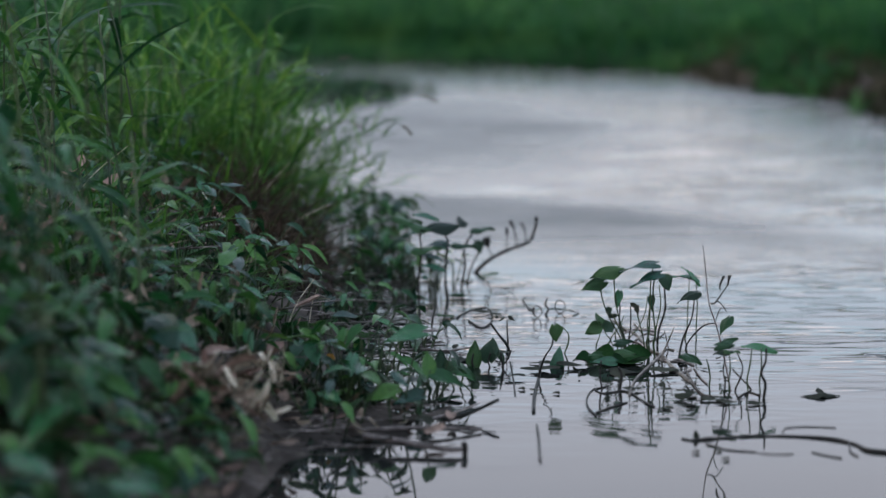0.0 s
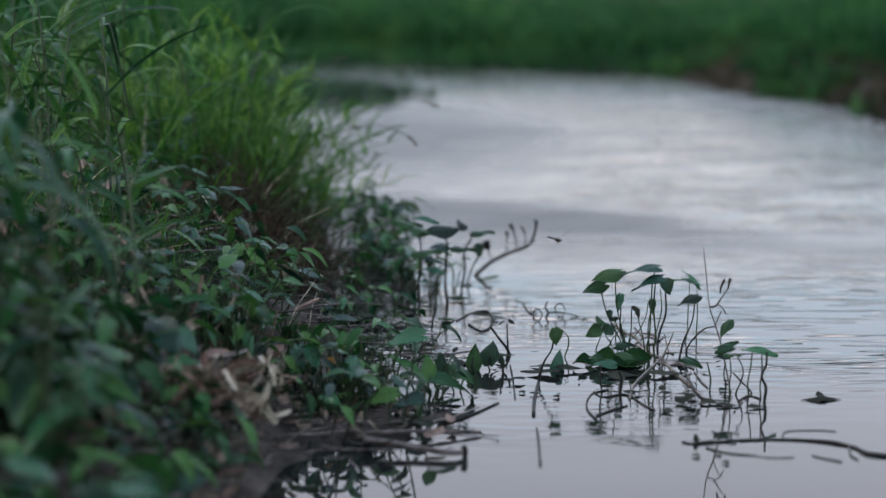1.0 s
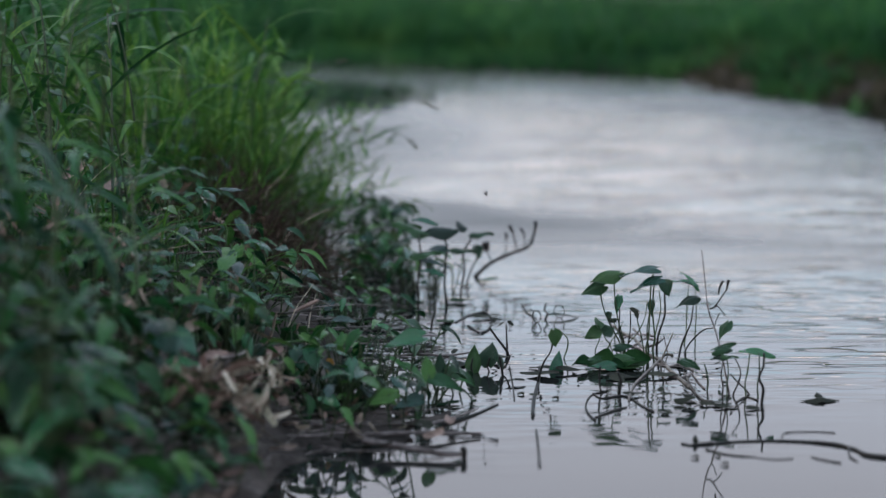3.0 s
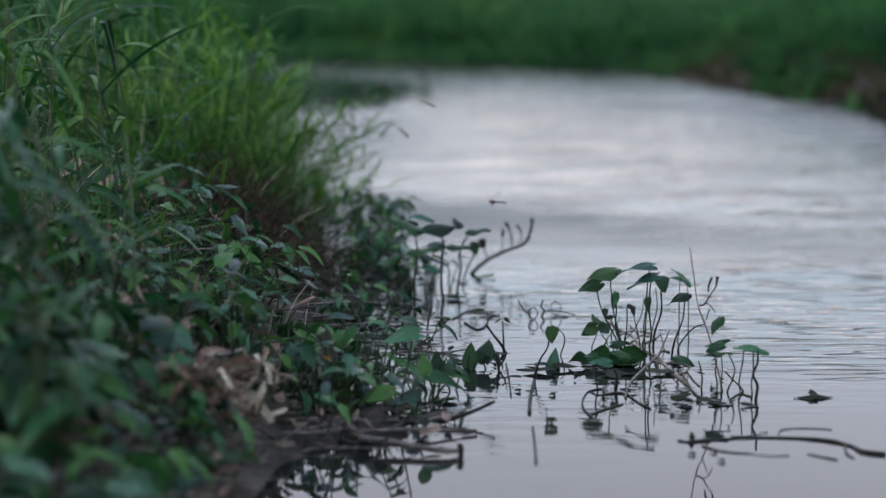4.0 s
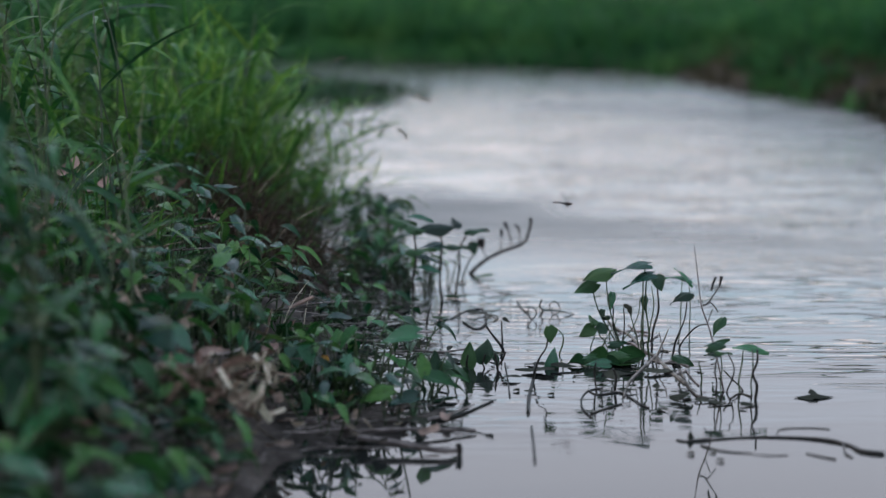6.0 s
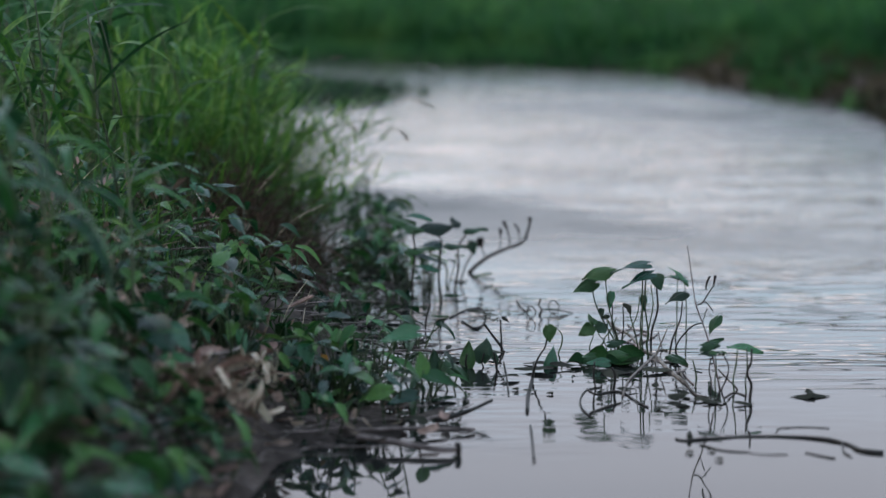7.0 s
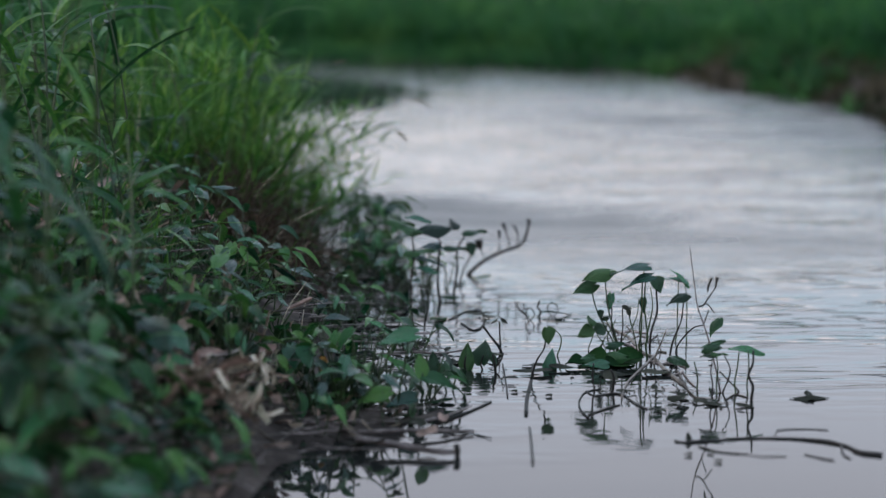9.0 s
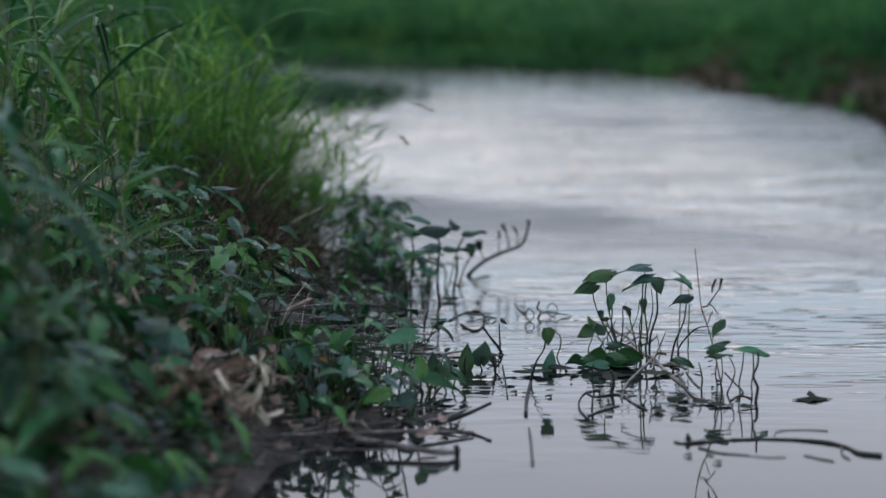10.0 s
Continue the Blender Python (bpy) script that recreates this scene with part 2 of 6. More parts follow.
def turf_over_mud(m):
    """Higher ground turns from wet mud to grassy soil."""
    n, l = m.node_tree.nodes, m.node_tree.links
    b = n["Principled BSDF"]
    base = b.inputs["Base Color"].links[0].from_socket
    co, sep = n.new("ShaderNodeTexCoord"), n.new("ShaderNodeSeparateXYZ")
    l.new(co.outputs["Object"], sep.inputs[0])
    t = n.new("ShaderNodeTexNoise")
    t.inputs["Scale"].default_value, t.inputs["Detail"].default_value = 2.5, 5
    l.new(co.outputs["Object"], t.inputs["Vector"])
    up = n.new("ShaderNodeMath")
    up.operation = "MULTIPLY_ADD"
    up.inputs[1].default_value = 0.25
    l.new(t.outputs["Fac"], up.inputs[0])
    l.new(sep.outputs["Z"], up.inputs[2])
    f = n.new("ShaderNodeMapRange")
    f.inputs["From Min"].default_value, f.inputs["From Max"].default_value = 0.26, 0.42
    l.new(up.outputs[0], f.inputs["Value"])
    mix = n.new("ShaderNodeMix")
    mix.data_type = "RGBA"
    mix.inputs["B"].default_value = (0.020, 0.045, 0.014, 1)
    l.new(f.outputs[0], mix.inputs["Factor"])
    l.new(base, mix.inputs["A"])
    l.new(mix.outputs["Result"], b.inputs["Base Color"])


turf_over_mud(MUD)

# ================= ground, stream and banks =================
SHORE_NEAR = [(-5, -0.6), (0, -0.45), (2.0, -0.27), (2.34, -0.215), (2.5, -0.195), (2.65, -0.175), (2.8, -0.165), (3.2, -0.16), (4.0, -0.21), (4.8, -0.30), (6.2, -0.52), (8, -1.3), (10, -3.0), (14, -9), (60, -60)]
SHORE_OPEN = [(-5, 2.6), (4, 1.85), (6, 1.70), (7.0, 1.64), (7.64, 1.72), (8.5, 1.79), (9.4, 1.81), (10.0, 1.66), (10.6, 1.47), (11.9, 1.33), (12.6, 1.22), (60, 1.0)]
SHORE_FAR = [(-60, 40), (-8, 18.2), (-1, 14.0), (0.06, 13.3), (1.34, 12.2), (5, 11.6), (60, 9)]


def land(x, y):
    """Distances inland from the near, the opposite and the far shore."""
    return table(SHORE_NEAR, y) - x, x - table(SHORE_OPEN, y), y - table(SHORE_FAR, x)


def ground_z(x, y):
    a, b, c = land(x, y)
    wob = 0.02 * noise.noise(Vector((x * 3, y * 3, 0))) + 0.008 * noise.noise(Vector((x * 14, y * 14, 3)))
    za = 0.30 * (1 - math.exp(-a / 0.45)) + 0.04 * a if a > 0 else a * 0.35
    zb = 0.26 * (1 - math.exp(-b / 0.6)) + 0.05 * min(b, 4) if b > 0 else b * 0.5
    zc = 0.22 * (1 - math.exp(-c / 1.2)) + 0.018 * min(c, 8) if c > 0 else c * 0.4
    s = max(a, b, c)
    spit = 1.0 - math.hypot((x + 0.145) / 0.165, (y - 2.73) / 0.15) - 0.12 + 0.75 * noise.noise(Vector((x * 26, y * 18, 5)))
    if spit > 0:
        return max(0.010 * (1 - math.exp(-spit / 0.2)), za if a > 0 else -9) + 0.006 * noise.noise(Vector((x * 40, y * 40, 3)))
    z = max(za if a > 0 else -9, zb if b > 0 else -9, zc if c > 0 else -9) if s > 0 else max(za, zb, zc, -0.25)
    return max(z, -0.25) + wob * min(1.0, abs(s) * 6 + 0.15)


def axis(stops):
    out = []
    for a, b, step in stops:
        out += list(np.arange(a, b, step))
    return out + [stops[-1][1]]


def make_ground():
    xs = axis([(-400, -40, 60), (-40, -6, 4), (-6, -1.4, 0.25), (-1.4, 0.4, 0.03), (0.4, 3.0, 0.08), (3.0, 8, 0.5), (8, 40, 4), (40, 400, 60)])
    ys = axis([(-60, -4, 7), (-4, 1.6, 0.4), (1.6, 6, 0.03), (6, 16, 0.12), (16, 40, 2), (40, 600, 40)])
    b = Build()
    for y in ys:
        b.v += [(x, y, ground_z(x, y)) for x in xs]
    w = len(xs)
    b.f = [(j * w + i, j * w + i + 1, (j + 1) * w + i + 1, (j + 1) * w + i) for j in range(len(ys) - 1) for i in range(w - 1)]
    tagged(new("ground", b.mesh("ground", MUD)), "dark wet muddy stream banks under grass and debris", "ground", kind="structure")


make_ground()


def make_water():
    b = Build()
    xs, ys = np.linspace(-30, 30, 13), np.linspace(-20, 40, 13)
    for y in ys:
        b.v += [(x, y, 0.0) for x in xs]
    b.f = [(j * 13 + i, j * 13 + i + 1, (j + 1) * 13 + i + 1, (j + 1) * 13 + i) for j in range(12) for i in range(12)]
    ob = new("water", b.mesh("water", WATER))
    return tagged(ob, "calm grey stream water, rippled further out", "water", kind="structure")


water = make_water()


# ================= grasses =================
def blade(b, base, length, width, yaw, lean, curl, segs=5):
    """One grass blade: a folded, tapering strip that bends over."""
    d = Vector((math.cos(yaw), math.sin(yaw), 0))
    side = Vector((-d.y, d.x, 0))
    p, ang, verts = Vector(base), lean, []
    for i in range(segs + 1):
        t = i / segs
        w = width * (1 - t) ** 0.7 * (0.55 + 0.9 * t if t < 0.5 else 1.0) + 0.0002
        fold = Vector((0, 0, 1)).lerp(d, -0.5) * w * 0.35
        verts += [p - side * w + fold, p, p + side * w + fold]
        ang += curl / segs
        p = p + (d * math.sin(ang) + Vector((0, 0, 1)) * math.cos(ang)) * (length / segs)
    faces = []
    for i in range(segs):
        q = i * 3
        faces += [(q, q + 1, q + 4, q + 3), (q + 1, q + 2, q + 5, q + 4)]
    b.add(verts, faces)


def grass_mesh(name, count, spread, low, high, width, mat, lean=0.25, curl=0.9, toward=None):
    b = Build()
    for _ in range(count):
        r, w = spread * math.sqrt(random.random()), rnd(0, 6.283)
        yaw = w + rnd(-1, 1) if toward is None else toward + random.gauss(0, 0.9)
        blade(b, (r * math.cos(w), r * math.sin(w), -0.02), rnd(low, high), width * rnd(0.6, 1.2), yaw, abs(random.gauss(0, lean)), rnd(0.1, curl))
    return b.mesh(name, mat)


swaying = []


def blade_mesh(length, width, lean, curl, mat=None):
    b = Build()
    blade(b, (0, 0, -0.01), length, width, 0.0, lean, curl, 7)
    return b.mesh("blade", mat or BLADE)


def bank_spot(ys, inland, spread):
    """A place on the near bank, inland of the waterline."""
    while True:
        y = rnd(*ys)
        x = table(SHORE_NEAR, y) - inland - (abs(random.gauss(0, spread)) if spread < 0.5 else rnd(0, spread))
        if x > -0.235 * y - 0.12:
            return x, y


def plant_grass(meshes, count, ys, inland, spread, label, group, sizes=(0.75, 1.25)):
    for _ in range(count):
        x, y = bank_spot(ys, inland, spread)
        s = rnd(*sizes)
        ob = new("grass_clump", random.choice(meshes))
        ob.scale = (s, s, s)
        place = (x, y, ground_z(x, y), 0, 0, rnd(0, 360))
        ob.matrix_basis = pose(*place) @ Matrix.Diagonal((s, s, s, 1))
        tagged(ob, label, "grass", group, "stuff")
        swaying.append((ob, place))


def bank_grass():
    blades = [blade_mesh(rnd(0.16, 0.42), rnd(0.0032, 0.0065), rnd(0.1, 1.0), rnd(0.3, 1.9)) for _ in range(18)]
    dry = [blade_mesh(rnd(0.18, 0.34), 0.0016, rnd(0.1, 0.8), rnd(0.0, 0.9), DRY) for _ in range(5)]
    filler = [grass_mesh("grass_tuft", 34, 0.07, 0.10, 0.32, 0.0028, GRASS, 0.5, 2.0) for _ in range(4)]
    for _ in range(40):
        x, y = bank_spot((3.9, 5.3), 0.10, 0.36)
        place = (x, y, ground_z(x, y), 0, 0, rnd(0, 360))
        clump = thing("grass_clump", pose(*place), "clump of fresh green arching grass on the stream bank", "grass", "grass clumps on the bank")
        tagged(part("grass_tuft", random.choice(filler), clump), kind="stuff")
        for k in range(15):
            w, r = rnd(0, 360), rnd(0, 0.06)
            part("blade", random.choice(blades if k < 12 else dry), clump, "" if k < 12 else "dry pale blade", pose(r * math.cos(w), r * math.sin(w), 0, 0, 0, w + rnd(-70, 70)) @ Matrix.Scale(rnd(0.7, 1.15), 4))
        swaying.append((clump, place))
    tall = [blade_mesh(rnd(0.28, 0.42), rnd(0.004, 0.0065), rnd(0.02, 0.25), rnd(0.05, 0.5)) for _ in range(6)]
    for gx, gy in ((-0.56, 4.2), (-0.50, 4.35), (-0.46, 4.45), (-0.53, 4.5), (-0.42, 4.6), (-0.60, 4.4), (-0.38, 4.7)):
        place = (gx, gy, ground_z(gx, gy), 0, 0, 0)
        clump = thing("grass_clump", pose(*place), "tall upright light green grass on the bank", "grass", "grass clumps on the bank")
        for k in range(9):
            w = rnd(0, 360)
            part("blade", random.choice(tall), clump, "", pose(rnd(-0.06, 0.06), rnd(-0.06, 0.06), 0, rnd(-14, 14), rnd(-14, 14), w) @ Matrix.Scale(rnd(0.7, 1.1), 4))
        swaying.append((clump, place))
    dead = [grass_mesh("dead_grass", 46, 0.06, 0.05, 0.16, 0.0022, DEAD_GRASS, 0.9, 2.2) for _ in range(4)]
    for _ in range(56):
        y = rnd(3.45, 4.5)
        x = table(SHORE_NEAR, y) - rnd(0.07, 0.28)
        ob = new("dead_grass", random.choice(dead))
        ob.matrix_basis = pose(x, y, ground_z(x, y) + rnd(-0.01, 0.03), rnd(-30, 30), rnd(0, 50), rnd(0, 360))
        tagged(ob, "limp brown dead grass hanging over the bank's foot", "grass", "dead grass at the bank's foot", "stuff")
    thick = [grass_mesh("grass_clump", 60, 0.10, 0.2, 0.5, 0.004, GRASS_DARK, 0.35, 1.4) for _ in range(3)]
    plant_grass(thick, 26, (5.2, 7.5), 0.1, 0.45, "tall dark green grass further along the bank", "tall grass along the bank")
    low = [grass_mesh("grass_clump", 30, 0.09, 0.05, 0.17, 0.0024, GRASS, 0.7, 1.8) for _ in range(4)]
    plant_grass(low, 12, (2.9, 3.6), 0.14, 0.3, "thin short grass between creeping plants", "short grass on the bank")
    plant_grass(low, 40, (2.9, 4.6), 0.30, 0.8, "thin short grass higher on the bank", "short grass on the bank", (1.0, 1.7))


bank_grass()


def far_growth():
    """The grown-over banks across the stream."""
    b = Build()
    n = 0
    while n < 34000:
        x, y = rnd(-6, 4.5), rnd(7, 20)
        a, c, d = land(x, y)
        s = max(c, d)
        if s < -0.06 or s > 5.0 or (s > 1.2 and n % 3):
            continue
        if (c > d and c < 0.4 and y < 11.8 and noise.noise(Vector((x * 2, y * 2, 7))) > -0.25):
            continue
        blade(b, (x, y, max(ground_z(x, y), 0.0) - 0.02), rnd(0.06, 0.15) if s < 0.5 else rnd(0.10, 0.24), 0.012, rnd(0, 6.28), abs(random.gauss(0, 0.4)), rnd(0.2, 1.4), 3)
        n += 1
    n = 0
    while n < 6500:
        x, y = rnd(-7, 0.9), rnd(12.5, 21)
        d, high = land(x, y)[2], min(1.0, max(0.0, (1.0 - x) / 1.4))
        if d < 0.5 or d > 2.2 or high < random.random() * 0.7:
            continue
        blade(b, (x, y, ground_z(x, y) - 0.02), rnd(0.16, 0.36) * (0.4 + 0.6 * high), 0.014, rnd(0, 6.28), abs(random.gauss(0, 0.25)), rnd(0.1, 0.9), 4)
        n += 1
    tagged(new("far_bank_grass", b.mesh("far_bank_grass", GRASS_DARK)), "dense dark green grass over the far banks", "grass", kind="stuff")


far_growth()


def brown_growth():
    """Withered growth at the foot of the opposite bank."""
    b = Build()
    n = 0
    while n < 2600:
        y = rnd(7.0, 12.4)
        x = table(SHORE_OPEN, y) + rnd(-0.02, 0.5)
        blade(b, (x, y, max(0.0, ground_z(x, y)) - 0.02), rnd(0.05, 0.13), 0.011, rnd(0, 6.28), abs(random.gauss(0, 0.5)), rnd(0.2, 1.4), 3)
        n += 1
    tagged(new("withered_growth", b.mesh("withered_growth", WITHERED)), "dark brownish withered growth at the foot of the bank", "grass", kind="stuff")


brown_growth()


def turf():
    """Rough grass over the banks beside and behind the camera."""
    b = Build()
    n = 0
    while n < 16000:
        x, y = rnd(-6, 6), rnd(-4, 9)
        a, c, d = land(x, y)
        if max(a, c) < 0.15 or (a > 0 and x > -0.24 * y - 0.25 and y > 1.6):
            continue
        blade(b, (x, y, ground_z(x, y) - 0.02), rnd(0.06, 0.20), 0.011, rnd(0, 6.28), abs(random.gauss(0, 0.5)), rnd(0.2, 1.4), 3)
        n += 1
    tagged(new("bank_turf", b.mesh("bank_turf", GRASS_DARK)), "rough dark green grass over the stream banks", "grass", kind="stuff")


turf()


def stalk(parent, pts, r0, r1, mat, name="stem", label=""):
    """A stem, twig or root along a line, from its foot up."""
    b = Build()
    k = min(0.0016, r0 * 0.9)
    pts = [Vector(p) + Vector((rnd(-k, k), 0, rnd(-k, k) * 0.4)) * (0 < i < len(pts) - 1) for i, p in enumerate(pts)]
    tube(b, pts, r0, r1, 6, 4, 0.25)
    return part(name, b.mesh(name, mat), parent, label)


# ================= dead stems =================
def dead_stem_mesh(length, thick, mat):
    b = Build()
    pts = [(length * (i / 4 - 0.5), rnd(-0.1, 0.1) * length, rnd(-0.004, 0.005)) for i in range(5)]
    tube(b, pts, thick, thick * 0.6, 5, 3, 0.3)
    return b.mesh("dead_stem", mat)


LITTER = [dead_stem_mesh(rnd(0.09, 0.22), rnd(0.0012, 0.003), TWIG_PALE if k % 2 == 0 else TWIG) for k in range(9)]


def litter(name, label, count, xs, ys, lift=0.03, turn=35, size=1.0):
    """Flattened dead stems that lie over each other."""
    heap = thing(name, pose(0, 0, 0), label, "plant litter")
    for _ in range(count):
        y = rnd(*ys)
        x = table(SHORE_NEAR, y) + rnd(*xs)
        z = max(0.0, ground_z(x, y)) + (rnd(0.002, lift) if ground_z(x, y) > 0.005 else rnd(0.0, 0.006))
        part("dead_stem", random.choice(LITTER), heap, "", pose(x, y, z, rnd(-5, 5), rnd(-7, 7), random.gauss(0, turn)) @ Matrix.Scale(size * rnd(0.8, 1.2), 4))
    return heap


# ================= broad-leaved water plants =================
def leaf_mesh(name, mat, wide=0.42, lobe=0.28, fold=0.25, droop=0.25, wave=0.04, rows=7, seed=0):
    """An arrow-shaped leaf of length 1 along +x, folded at the midrib; its stalk joins at the origin."""
    b, cols, rows = Build(), 3, rows + 2
    for i in range(rows + 1):
        t = (i / rows) ** 1.25
        w = wide * (((t + 0.06) / 0.36) ** 0.5 if t < 0.3 else 1 - ((t - 0.3) / 0.7) ** 1.5)
        for j in range(-cols, cols + 1):
            u = j / cols
            x = t - lobe * (1 - t) ** 2 * abs(u) * (1.9 - abs(u) * 1.2)
            z = fold * abs(u) * w - droop * t * t + wave * math.sin(5 * t + 2.5 * u + seed) * abs(u)
            b.v.append((x, u * w, z))
    c = 2 * cols + 1
    b.f = [(i * c + j, (i + 1) * c + j, (i + 1) * c + j + 1, i * c + j + 1) for i in range(rows) for j in range(2 * cols)]
    return b.mesh(name, mat)


LEAVES = [leaf_mesh("leaf", LEAF_BANK_LIT, 0.30, 0.24, 0.30, 0.22, 0.05, seed=1), leaf_mesh("leaf", LEAF_BANK_LIT, 0.24, 0.18, 0.5, 0.35, 0.03, seed=2),
          leaf_mesh("leaf", LEAF_BLUE, 0.32, 0.26, 0.15, 0.12, 0.06, seed=3), leaf_mesh("leaf", LEAF_BANK_LIT, 0.21, 0.15, 0.35, 0.3, 0.03, seed=4),
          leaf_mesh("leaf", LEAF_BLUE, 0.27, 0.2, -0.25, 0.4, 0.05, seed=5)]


def leaf_at(parent, place, length, yaw, pitch, roll, me, label=""):
    """A leaf under its plant: yaw turns its tip about the vertical, pitch lifts the tip, roll tips it over its midrib."""
    m = Matrix.Translation(place) @ Euler((0, 0, radians(yaw))).to_matrix().to_4x4() @ Euler((0, radians(-pitch), 0)).to_matrix().to_4x4() @ Euler((radians(roll), 0, 0)).to_matrix().to_4x4() @ Matrix.Scale(length, 4)
    return part("leaf", me, parent, label, m)


def creeping_plant(x, y, height, count, spread, size, group, label, meshes=LEAVES, z=None):
    """A low vine: leaf stalks rising from one root, a leaf on each."""
    z0 = ground_z(x, y) if z is None else z
    plant = thing("creeping_plant", pose(x, y, z0), label, "plant", group)
    for _ in range(count):
        w, r = rnd(0, 6.283), spread * math.sqrt(random.random())
        top = Vector((r * math.cos(w), r * math.sin(w), height * rnd(0.45, 1.1)))
        b = Build()
        foot = Vector((top.x * 0.35 + rnd(-0.01, 0.01), top.y * 0.35 + rnd(-0.01, 0.01), -0.02))
        mid = foot.lerp(top, 0.55) + Vector((rnd(-0.012, 0.012), rnd(-0.012, 0.012), 0.01))
        tube(b, [foot, mid, top], 0.0016, 0.0009, 4, 3)
        part("stem", b.mesh("stem", STEM), plant)
        leaf_at(plant, top, size * rnd(0.65, 1.15), math.degrees(w) + rnd(-70, 70), rnd(-40, 15), rnd(-30, 30), random.choice(meshes))
    return plant


def bank_plants():
    label, group = "low creeping plant with arrow-shaped dark green leaves on the bank", "creeping plants on the bank"
    n = 0
    while n < 140:
        y = rnd(2.1, 4.7) if n % 4 else rnd(1.7, 2.5)
        x = table(SHORE_NEAR, y) + (0.06 if y < 3 else 0.01) - (abs(random.gauss(0, 0.26)) if n % 3 or y < 2.9 else rnd(0, 0.9))
        if x < -0.26 * y or (y < 2.66 and x > -0.135 * y - (0.05 if y > 2.4 else 0.09)) or (y > 3.0 and x > table(SHORE_NEAR, y) - (0.12 if y < 3.4 else 0.26) and (n % 5 or y > 3.5)):
            continue
        size = rnd(0.044, 0.066) if y < 2.6 else rnd(0.030, 0.046)
        creeping_plant(x, y, rnd(0.035, 0.12), random.randint(7, 12), 0.085, size, group, label, BANK_LEAVES)
        n += 1


LIGHT_LEAVES = [LEAVES[0], LEAVES[1], LEAVES[3]]
BANK_LEAVES = [LEAVES[0], LEAVES[1], LEAVES[2], LEAVES[4], LEAVES[3], LEAVES[3], leaf_mesh("leaf", LEAF_BANK_LIT, 0.2, 0.1, 0.35, 0.3, 0.03, seed=21)]
# shade put into the colour: mostly the darker leaf, for low edge plants
SHADED_LEAVES = [leaf_mesh("leaf", LEAF, 0.27, 0.2, 0.3, 0.3, 0.04, seed=51), leaf_mesh("leaf", LEAF, 0.2, 0.12, 0.3, 0.3, 0.04, seed=52), LEAVES[1]]
bank_plants()


def water_edge_plants():
    """Thin plants that stand in the shallow water beyond the bank."""
    for _ in range(9):
        y = rnd(3.2, 4.5)
        x = table(SHORE_NEAR, y) + rnd(0.02, 0.20)
        creeping_plant(x, y, rnd(0.03, 0.085), random.randint(5, 9), 0.06, rnd(0.024, 0.038), "plants in the shallows",
                       "thin-stemmed water plant with small green leaves in shallow water", LEAVES, 0.0)


water_edge_plants()
for _ in range(6):
    gy = rnd(3.8, 4.35)
    creeping_plant(rnd(-0.15, 0.03) - 0.08 * (gy - 3.6), gy, rnd(0.03, 0.10), random.randint(5, 8), 0.06, rnd(0.024, 0.036), "plants in the shallows",
                   "thin-stemmed water plant with small green leaves in shallow water", LEAVES, 0.0)
for gx, gy in ((-0.31, 2.06), (-0.29, 2.14), (-0.34, 2.18), (-0.30, 2.27), (-0.26, 2.30), (-0.34, 2.34)):
    creeping_plant(gx, gy, 0.035, 6, 0.06, 0.032, "plants at the water's edge", "small leafy plant rooted in mud at the water's edge", SHADED_LEAVES)
for gx, gy, high, count, size in ((0.0, 2.92, 0.06, 6, 0.034), (-0.08, 3.02, 0.07, 7, 0.04), (-0.30, 2.26, 0.04, 4, 0.034), (-0.36, 2.15, 0.06, 7, 0.036), (-0.36, 2.36, 0.06, 7, 0.036), (-0.37, 2.5, 0.06, 6, 0.036), (-0.35, 2.68, 0.09, 8, 0.04), (-0.30, 2.72, 0.09, 9, 0.04), (-0.33, 2.82, 0.10, 9, 0.038), (-0.27, 2.86, 0.075, 9, 0.038), (-0.40, 2.72, 0.10, 9, 0.04), (-0.17, 2.84, 0.065, 8, 0.040), (-0.30, 2.92, 0.12, 9, 0.044), (-0.36, 2.60, 0.08, 8, 0.044), (-0.40, 2.46, 0.07, 8, 0.044)):
    creeping_plant(gx, gy, high, count, 0.06, size, "plants at the water's edge", "small leafy plant rooted in mud at the water's edge", SHADED_LEAVES if gx > -0.2 else BANK_LEAVES, max(0.0, ground_z(gx, gy)))

for _ in range(3):
    gy = rnd(3.35, 3.95)
    creeping_plant(-0.045 * gy + rnd(-0.07, 0.06), gy, rnd(0.025, 0.06), random.randint(5, 7), 0.055, rnd(0.028, 0.042), "plants in the shallows",
                   "low water plant with glossy green leaves in shallow water", BANK_LEAVES, 0.0)
litter("dead_stem_litter", "pale dead stems caught in the shallow water by the bank", 40, (-0.08, 0.16), (3.2, 4.0), 0.02, 60, 0.6)

tangle = thing("dead_twigs", pose(-0.13, 3.55, 0.0), "tangle of crooked dark twigs and loops in the shallows", "twigs")
for k in range(16):
    p = Vector((rnd(-0.10, 0.12), rnd(-0.25, 0.30), rnd(0.0, 0.015)))
    line, w = [p], rnd(0, 6.283)
    for _ in range(5):
        w += rnd(-0.9, 0.9)
        p = p + Vector((math.cos(w) * 0.024, math.sin(w) * 0.03, rnd(-0.010, 0.016)))
        p.z = max(0.0, p.z)
        line.append(p.copy())
    stalk(tangle, line, rnd(0.0012, 0.0022), 0.0008, (STEM_DARK, TWIG, TWIG_PALE)[k % 3], "twig")
